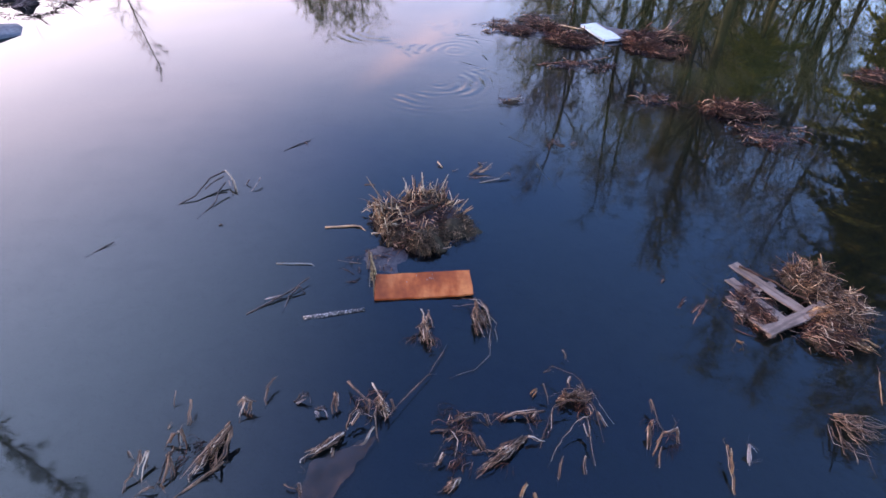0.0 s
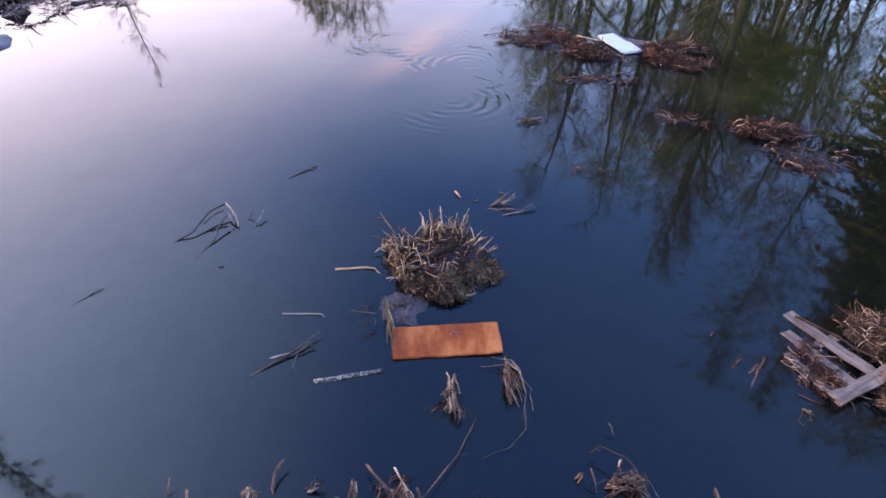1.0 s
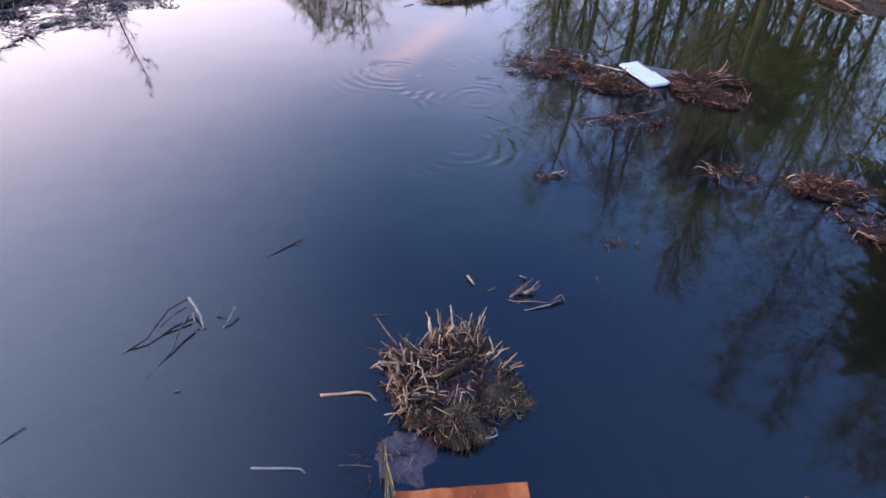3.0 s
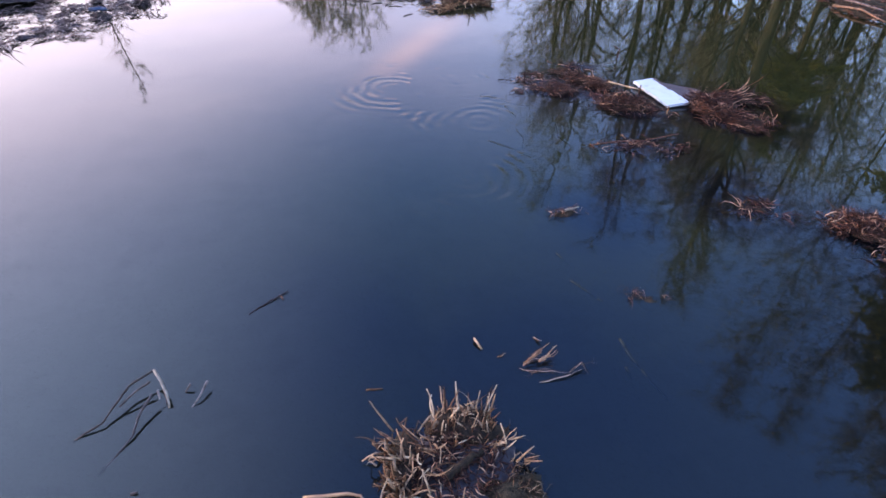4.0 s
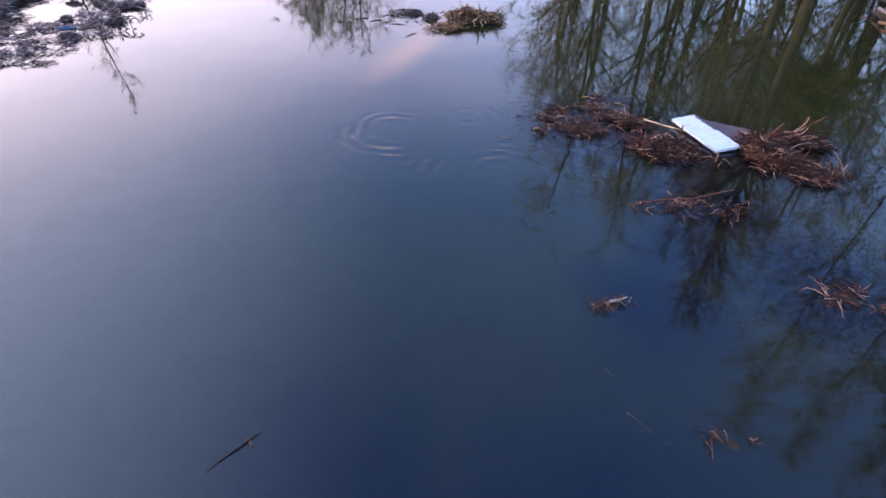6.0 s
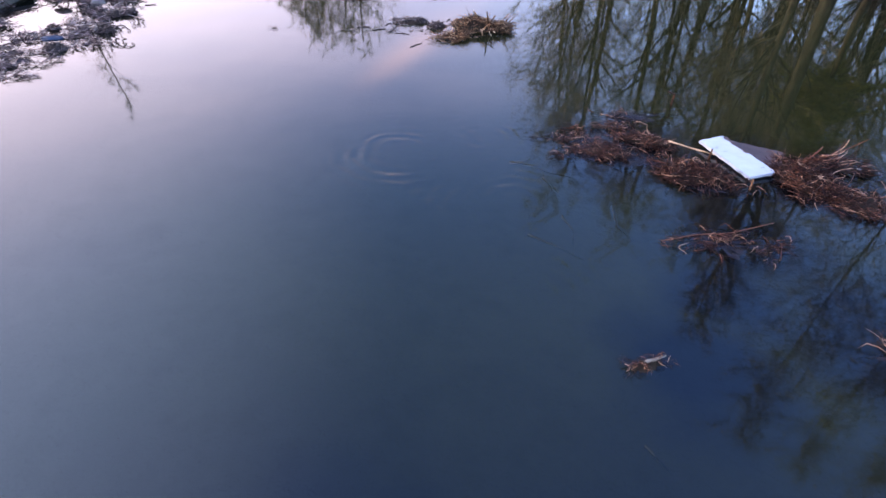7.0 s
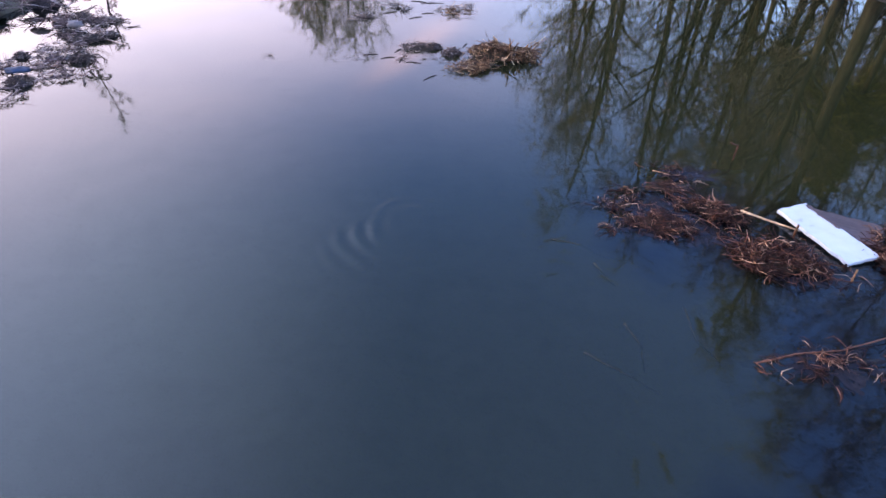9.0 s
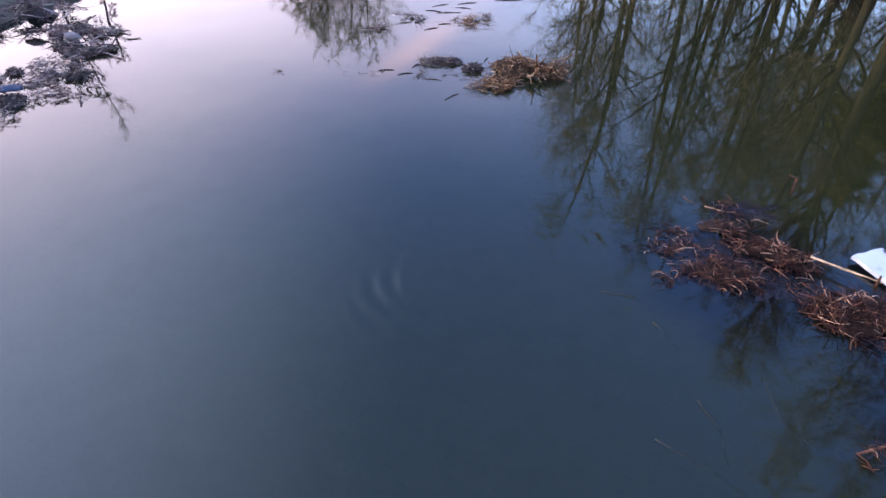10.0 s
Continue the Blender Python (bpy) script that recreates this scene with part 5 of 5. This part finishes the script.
# ---- the long raft with the white panel ----
def foam_panel():
    e = thing("foam_panel", "white foam panel with a dirty edge on the reeds", "panel", 3.37, 12.76, 0.062)
    e.rotation_euler = (radians(2), radians(2), radians(-71.8))
    part("sheet", slab(1.05, 0.42, 0.045, random.Random(22), 0.008, 16, 5, 0.003), M_FOAM, e, smooth=False)
    torn = part("torn_facing", slab(0.5, 0.05, 0.006, random.Random(27), 0.012, 12, 1, 0.002), M_BROWN, e, "torn brown facing along the edge", smooth=False)
    torn.location = (-0.24, 0.185, 0.03)
    return e


foam_panel()
brown = thing("brown_board", "soaked dark brown board beside the white panel", "board", 3.67, 12.97, 0.016)
brown.rotation_euler = (radians(1), radians(1), radians(-31))
part("board", slab(0.86, 0.5, 0.025, random.Random(23), 0.02, 10, 4, 0.01), M_BROWN, brown, smooth=False)
LONG = "reed rafts"
raft("reed_raft", "russet tangle of reed stems beside the white panel", 2.66, 12.28, 0.5, 0.34, 0.1, STEMS_RUSSET, M_RUSSET_FINE, M_MUD, 150, 420, 90, -12, LONG, 0.75, (45, 98))
raft("reed_raft", "dark band of wet reed stems", 2.25, 13.25, 0.5, 0.18, 0.06, STEMS_RUSSET, M_RUSSET_FINE, M_MUD, 100, 260, 91, -28, LONG, 0.65, (60, 98))
raft("reed_raft", "thin dark raft of wet reed stems", 1.55, 12.95, 0.42, 0.26, 0.04, STEMS_RUSSET, M_RUSSET_FINE, M_MUD, 80, 220, 92, -8, LONG, 0.65, (60, 98))
raft("reed_drift", "tan reed stems along the raft's far edge", 1.78, 13.8, 0.36, 0.13, 0.03, STEMS_RUSSET, M_RUSSET_FINE, M_MUD, 30, 70, 93, -14, "small reed drifts", 0.6, (70, 98), -15, 40)
raft("reed_drift", "loose stems at the raft's tip", 1.2, 13.4, 0.3, 0.22, 0.01, STEMS_RUSSET, M_RUSSET_FINE, M_MUD, 18, 60, 102, -10, "small reed drifts", 0.55, (70, 98))
raft("reed_raft", "big russet heap of tangled reed roots", 4.05, 12.22, 0.36, 0.58, 0.14, STEMS_RUSSET, M_RUSSET_FINE, M_MUD, 170, 520, 94, 8, LONG, 0.8, (40, 98))
raft("reed_raft", "low russet raft trailing from the big heap", 4.48, 11.65, 0.42, 0.36, 0.06, STEMS_RUSSET, M_RUSSET_FINE, M_MUD, 70, 220, 95, 0, LONG, 0.65, (60, 98))
raft("reed_drift", "long loose stems on the heap's far side", 4.68, 12.62, 0.46, 0.22, 0.05, STEMS_RUSSET, M_RUSSET_FINE, M_MUD, 44, 110, 96, -12, "small reed drifts", 0.95, (70, 95), -10, 30)
raft("reed_drift", "half-sunken drift of reed stems round a branch", 2.25, 10.9, 0.45, 0.12, 0.004, STEMS_RUSSET, M_RUSSET_FINE, M_MUD, 14, 30, 97, 8, "small reed drifts", 0.6, (80, 97), base=0.4)
raft("reed_drift", "half-sunken drift of reddish reed scraps", 2.85, 10.62, 0.2, 0.26, 0.004, STEMS_RUSSET, M_RUSSET_FINE, M_MUD, 12, 30, 98, 5, "small reed drifts", 0.5, (78, 97), base=0.4)
stick("floating_branch", "thin wet branch with a raised end", [(1.77, 10.83, -0.005), (2.18, 10.94, 0.01), (2.63, 11.0, 0.006), (3.17, 11.15, 0.05)], 0.01, M_RUSSET, 103, "branch", 0.4)
stick("floating_stick", "long straight pale reed across the raft", [(2.55, 13.16, 0.09), (3.05, 12.72, 0.11)], 0.013, M_REED, 99, taper=0.3)
stick("standing_reed", "short upright stub at the raft's tip", [(1.05, 13.24, 0.0), (1.05, 13.27, 0.22)], 0.012, M_RUSSET, 100, taper=0.2)
stick("standing_reed", "pale snapped stub beside the white panel", [(2.98, 12.7, 0.04), (2.99, 12.72, 0.2)], 0.014, M_REED, 104, taper=0.2)
stick("standing_reed", "pale snapped stub before the white panel", [(3.26, 11.98, 0.0), (3.27, 12.0, 0.14)], 0.013, M_REED, 105, taper=0.2)
stick("standing_reed", "hooked reed stub behind the raft", [(3.05, 14.6, 0.0), (3.08, 14.65, 0.2), (2.95, 14.62, 0.26)], 0.013, M_RUSSET, 101, taper=0.2)


# ---- mats of plants just awash, and branches under the surface ----
for k, (x, y, rx, ry, turn) in enumerate(((1.55, 13.3, 0.7, 0.42, -10), (2.1, 12.75, 0.6, 0.4, -20), (2.85, 12.1, 0.6, 0.3, -15), (1.3, 12.9, 0.45, 0.26, 0), (4.15, 11.8, 0.6, 0.5, 10), (2.5, 10.8, 0.7, 0.3, 5), (4.85, 7.9, 0.55, 0.6, 0), (2.3, 14.2, 0.6, 0.25, 0), (3.5, 9.1, 0.4, 0.22, 10), (3.0, 4.2, 0.34, 0.5, -20), (3.6, 3.85, 0.4, 0.35, 0))):
    mat_rnd = random.Random(300 + k)
    e = thing("sunken_mat", "dark mat of rotting reeds just awash", "reed debris", x, y, 0, "sunken mats")
    e.rotation_euler = (0, 0, radians(turn))
    part("mat", hummock(rx, ry, 0.005, 40.0 + 3.1 * k, 0.8, 0.012), M_SUNK, e)
    part("litter", litter(rx, ry, 0.008, round(90 * rx), mat_rnd, 0.18, 0.004, 0.05), M_RUSSET_FINE, e, "thin floating scraps", kind="stuff")
for k, line in enumerate(([(0.87, 8.19), (0.99, 7.98)], [(0.95, 7.72), (1.09, 7.57), (1.22, 7.4)], [(1.27, 6.9), (1.31, 6.68), (1.4, 6.45), (1.52, 6.2)], [(1.24, 6.56), (1.26, 6.43)], [(0.22, 12.64), (0.53, 12.55), (0.69, 12.38), (1.0, 12.24)],
                          [(0.62, 12.21), (0.76, 11.85)], [(0.73, 11.3), (0.81, 11.02), (0.76, 10.71)], [(0.27, 10.93), (0.5, 10.75), (0.64, 10.65), (0.82, 10.48)], [(1.38, 11.56), (1.34, 11.11), (1.47, 10.84)])):
    stick("sunken_branch", "thin black branch lying just under the surface", [(x, y, -0.01) for x, y in line], 0.017, M_BED, 320 + k, "branch", 0.6, group="sunken branches")

# ---- heaps far out ----
raft("reed_raft", "high straw-coloured heap of cut reeds far out", -0.08, 18.85, 0.58, 0.45, 0.2, STEMS_THICK, M_STRAW_FINE, M_PEAT, 150, 260, 110, 0, LONG, 0.95, (35, 90), 265, 45)
raft("reed_raft", "brown stubble lobe of the far heap", 0.52, 18.75, 0.26, 0.32, 0.15, STEMS_TAN, M_REED_FINE, M_PEAT, 60, 160, 120, 0, LONG, 1.1, (20, 90), 265, 60)
raft("reed_raft", "flat straw fringe of the far heap", -0.52, 18.1, 0.42, 0.28, 0.05, STEMS_TAN, M_REED_FINE, M_MUD, 60, 160, 111, 30, LONG, 1.0, (70, 98))
raft("reed_raft", "dark low raft of rotting stalks", -1.5, 19.2, 0.45, 0.25, 0.05, STEMS_GREY, M_GREYED_FINE, M_MUD, 46, 120, 112, -6, LONG, 0.6, (50, 98))
raft("reed_drift", "scattered dark scraps on the water", -1.5, 18.6, 0.6, 0.35, -0.01, STEMS_GREY, M_GREYED_FINE, M_MUD, 20, 40, 113, 0, "small reed drifts", 0.5, (60, 98))
raft("reed_drift", "upright dark clump of rotting reeds", -2.25, 22.2, 0.26, 0.22, 0.05, STEMS_GREY, M_GREYED_FINE, M_MUD, 34, 20, 114, 0, "small reed drifts", 0.8, (15, 80), base=0.3)
raft("reed_drift", "scattered stalks on the water", -1.0, 22.3, 0.7, 0.5, -0.01, STEMS_GREY, M_GREYED_FINE, M_MUD, 26, 40, 115, 0, "small reed drifts", 0.7, (60, 98))
raft("reed_drift", "tan clump of reed scraps", -0.75, 22.0, 0.3, 0.6, 0.03, STEMS_TAN, M_REED_FINE, M_MUD, 44, 60, 116, -15, "small reed drifts", 0.9, (40, 98), base=0.3)
raft("reed_drift", "thin dark line of floating stalks", -3.0, 21.4, 0.35, 0.12, 0.02, STEMS_GREY, M_GREYED_FINE, M_MUD, 22, 40, 117, 40, "small reed drifts", 0.8, (70, 98))
raft("reed_drift", "few dark scraps on the water", -4.5, 18.6, 0.15, 0.1, 0.01, STEMS_GREY, M_GREYED_FINE, M_MUD, 6, 10, 118, 0, "small reed drifts", 0.4, (70, 98))
raft("reed_drift", "few dark scraps on the water", -2.9, 18.6, 0.3, 0.08, 0.0, STEMS_GREY, M_GREYED_FINE, M_MUD, 6, 10, 119, 0, "small reed drifts", 0.4, (70, 98))

for k, (x, y, turn, length) in enumerate(((-1.49, 21.81, 10, 0.30), (-1.78, 21.43, 30, 0.35), (-1.41, 22.76, 5, 0.60), (-2.00, 19.05, 60, 0.25), (-1.90, 18.52, 80, 0.30), (-2.54, 18.77, 10, 0.30), (-0.94, 23.66, 20, 0.50), (-1.61, 23.44, 35, 0.50), (0.15, 24.02, 5, 0.70), (-0.64, 19.44, 70, 0.25), (-1.65, 18.34, -10, 0.30), (-1.31, 17.57, 50, 0.35), (-2.18, 18.60, 20, 0.30), (-1.78, 22.90, -15, 0.40), (-1.04, 23.21, -10, 0.40), (-2.60, 18.74, 80, 0.20))):
    dx, dy = 0.5 * length * math.cos(radians(turn)), 0.5 * length * math.sin(radians(turn))
    stick("loose_stalk", "loose dark stalk floating on the water", [(x - dx, y - dy, -0.004), (x, y + 0.03, 0.008), (x + dx, y + dy, 0.004)], 0.014, M_DARKBARK, 360 + k, "stalk", group="loose stalks")

# ---- the littered mats along the left bank ----
MATS = "mats of rotting stalks"
for k, (x, y, rx, ry, high, count, turn, size) in enumerate((
        (-8.6, 19.6, 0.6, 0.42, 0.06, 100, -5, 0.6), (-8.6, 18.3, 0.8, 0.42, 0.06, 100, 15, 0.55), (-8.0, 17.3, 0.5, 0.3, 0.03, 60, 10, 0.5), (-9.3, 17.6, 0.6, 0.3, 0.03, 60, -10, 0.55),
        (-8.7, 16.3, 0.7, 0.35, 0.05, 80, 0, 0.5), (-9.3, 15.4, 0.9, 0.4, 0.07, 90, 30, 0.55), (-9.5, 20.5, 0.95, 0.5, 0.1, 110, 0, 0.7), (-8.9, 20.7, 0.5, 0.3, 0.02, 40, 0, 0.5),
        (-10.9, 21.9, 1.2, 0.8, 0.28, 170, 10, 0.9), (-10.2, 14.4, 1.0, 0.5, 0.25, 110, 40, 0.8), (-10.6, 16.2, 0.7, 0.4, 0.06, 70, 0, 0.7), (-11.6, 19.4, 0.7, 0.7, 0.2, 80, 0, 0.9))):
    raft("stalk_mat", "dark mat of rotting stalks and litter by the bank" if high < 0.25 else "grey heap of cut stalks on the bank", x, y, rx, ry, high, STEMS_BANK, M_BANK_FINE, M_ROOT, round(count * 0.65), 80, 130 + k, turn, MATS, size * 1.25, (66, 98), None, 180, "plant litter", 0.006, 0.3)


for k, (x, y, rx, ry, high, count, turn, size) in enumerate((
        (-10.2, 17.5, 0.9, 0.35, 0.04, 90, 5, 0.8), (-9.8, 16.8, 0.8, 0.3, 0.03, 80, -5, 0.8), (-9.0, 16.75, 0.6, 0.25, 0.02, 60, 5, 0.7), (-8.35, 15.5, 0.35, 0.22, 0.03, 40, 20, 0.6),
        (-10.7, 18.3, 0.7, 0.3, 0.04, 70, 0, 0.9), (-9.2, 15.95, 0.6, 0.22, 0.02, 60, 5, 0.7), (-8.9, 18.9, 0.6, 0.2, 0.02, 50, 0, 0.7), (-8.5, 17.8, 0.5, 0.18, 0.02, 50, 5, 0.7))):
    raft("stalk_mat", "flat litter of pale rotting stalks along the bank", x, y, rx, ry, high, STEMS_BANK, M_BANK_FINE, M_ROOT, count // 2, 40, 400 + k, turn, MATS, size, (78, 98), 5, 40, "plant litter", 0.005, 0.16)


for k, (x, y, z) in enumerate(((-11.5, 18.4, 0.12), (-11.9, 17.0, 0.25), (-12.0, 20.8, 0.2), (-11.6, 15.6, 0.12))):
    heap = raft("stalk_mat", "grey heap of cut stalks on the bank", x, y, 0.9, 0.7, 0.14, STEMS_BANK, M_BANK_FINE, M_ROOT, 60, 260, 420 + k, 10 * k, MATS, 1.0, (60, 98), None, 180, "plant litter", 0.006, 0.9)
    heap.location.z = z


def crumple(name, label, x, y, z, rx, ry, high, mat, seed, category="plastic"):
    """A crumpled bag or clod."""
    bm = bmesh.new()
    bmesh.ops.create_icosphere(bm, subdivisions=3, radius=1)
    for v in bm.verts:
        f = 1 + 0.4 * noise.noise(v.co * 1.7 + Vector((seed, 0, 0))) + 0.2 * noise.noise(v.co * 4.5 + Vector((0, seed, 0))) + 0.12 * noise.noise(v.co * 11 + Vector((seed, seed, 0)))
        v.co = Vector((v.co.x * rx * f, v.co.y * ry * f, v.co.z * high * f))
    ob = part(name, bm, mat, None)
    ob.location = (x, y, z)
    return tagged(ob, label, category)


def root_clod(label, x, y, r, seed):
    """A half-sunk ball of rotted roots with stubs and rootlets all over it."""
    rnd = random.Random(seed)
    e = thing("root_clod", label, "clod", x, y, 0, "root clods")
    part("core", hummock(r, r * 0.8, r * 0.55, seed * 1.9, 0.5, 0.03, 7, 24), M_ROOT, e)
    bm = bmesh.new()
    for _ in range(130):
        a, f = rnd.uniform(0, 6.283), math.sqrt(rnd.random()) * 1.05
        foot = Vector((r * f * math.cos(a), 0.8 * r * f * math.sin(a), 0.55 * r * (1 - f ** 2.4)))
        t = a + rnd.gauss(0, 1.0)
        d = Vector((math.cos(t), math.sin(t), rnd.uniform(-0.5, 0.7))) * r * rnd.uniform(0.2, 0.6)
        tip = foot + d
        tip.z = max(tip.z, -0.02)
        tube(bm, [foot, foot + d * 0.5 + Vector((0, 0, 0.02)), tip], [0.008, 0.009, 0.004], 3)
    part("root_fringe", bm, M_GREYED_FINE, e, "dark broken rootlets", kind="stuff")
    return e


crumple("plastic_bag", "crumpled blue plastic bag in the litter", -8.75, 17.39, 0.08, 0.22, 0.13, 0.04, M_BLUE, 1.0)
crumple("plastic_bag", "crumpled pale plastic bag in the litter", -9.13, 20.12, 0.1, 0.17, 0.1, 0.08, M_PALE, 2.0)
crumple("plastic_bag", "pale torn plastic scrap on the heap", -11.0, 21.6, 0.5, 0.2, 0.12, 0.08, M_PALE, 4.0)
for k, (x, y, r) in enumerate(((-8.15, 19.62, 0.15), (-8.34, 19.44, 0.18), (-8.46, 19.33, 0.15), (-8.69, 19.35, 0.17), (-9.15, 19.74, 0.17), (-8.06, 18.19, 0.23), (-9.23, 18.30, 0.14), (-8.45, 16.93, 0.22), (-9.38, 20.96, 0.20), (-9.68, 20.45, 0.15))):
    root_clod("dark clod of rotted roots in the litter", x, y, r * 0.9, 10 + k)
for k, (x, y, r) in enumerate(((-1.27, 19.25, 0.13), (-0.92, 18.9, 0.18))):
    root_clod("dark round clod of reed roots in the water", x, y, r, 30 + k)
hoop = thing("wire_hoop", "tangle of bent dark stems looped at the mat's edge", "stems", -7.55, 17.75)
for k in range(5):
    rr = random.Random(160 + k)
    r0 = rr.uniform(0.1, 0.2)
    pts = [(rr.uniform(-0.02, 0.02) + 0.08 * (k - 2) + r0 * math.cos(a), 0.5 * r0 * math.sin(a), 0.1 + r0 * 0.9 * math.sin(a)) for a in (0.5 * j for j in range(11))]
    stick("loop", "", pts, 0.011, M_DARKBARK, 170 + k, parent=hoop, sides=4, taper=0.2)
for k, line in enumerate(([(-7.3, 16.9, 0.0), (-7.5, 17.3, 0.08)], [(-8.15, 19.4, 0.03), (-7.6, 19.1, 0.02)], [(-9.2, 21.3, 0.2), (-9.0, 20.6, 0.3), (-8.95, 20.2, 0.1)], [(-8.5, 20.8, 0.0), (-8.6, 20.3, 0.25)], [(-8.1, 20.3, 0.0), (-7.85, 20.4, 0.02)])):
    stick("loose_stalk", "loose dark stalk at the edge of the mat", line, 0.016, M_GREYED, 180 + k, "stalk", group="loose stalks")

sapling = bare_tree(23, 1.3, 0.02, "small bare sapling on the bank", 0.15, 9, 0.3, 0.1, 0.035, M_DARKBARK, M_GREYED_FINE, 0.1, 0.35)
sapling.matrix_basis = Matrix.Translation((-9.2, 21.6, 0.0))

concrete = thing("concrete_slab", "grey concrete slab sloping into the water", "slab", -9.6, 12.0, 0.04)
concrete.rotation_euler = (radians(4), radians(10), radians(50))
part("block", slab(1.5, 0.9, 0.16, random.Random(25), 0.02, 6, 4), M_SLATE, concrete)

# ---- the muddy spit on the right bank ----
spit = thing("mud_spit", "low brown mud spit with dead leaves", "mud", 11.0, 18.6)
part("mound", hummock(1.4, 1.6, 0.16, 21.0, 0.3), M_PEAT, spit)
part("litter", litter(1.3, 1.5, 0.14, 500, random.Random(26), 0.2, 0.006, 0.2), M_RUSSET_FINE, spit, "dead leaves and straw", kind="stuff")
stick("fallen_branch", "brown fallen branch on the mud spit", [(9.7, 18.9, 0.05), (10.0, 18.2, 0.14), (10.15, 17.4, 0.06)], 0.035, M_SOAKED, 190, "branch")
stick("fallen_branch", "dark fallen branch on the mud spit", [(10.2, 19.8, 0.15), (10.0, 18.9, 0.2), (10.4, 18.0, 0.18)], 0.04, M_GREYED, 191, "branch")
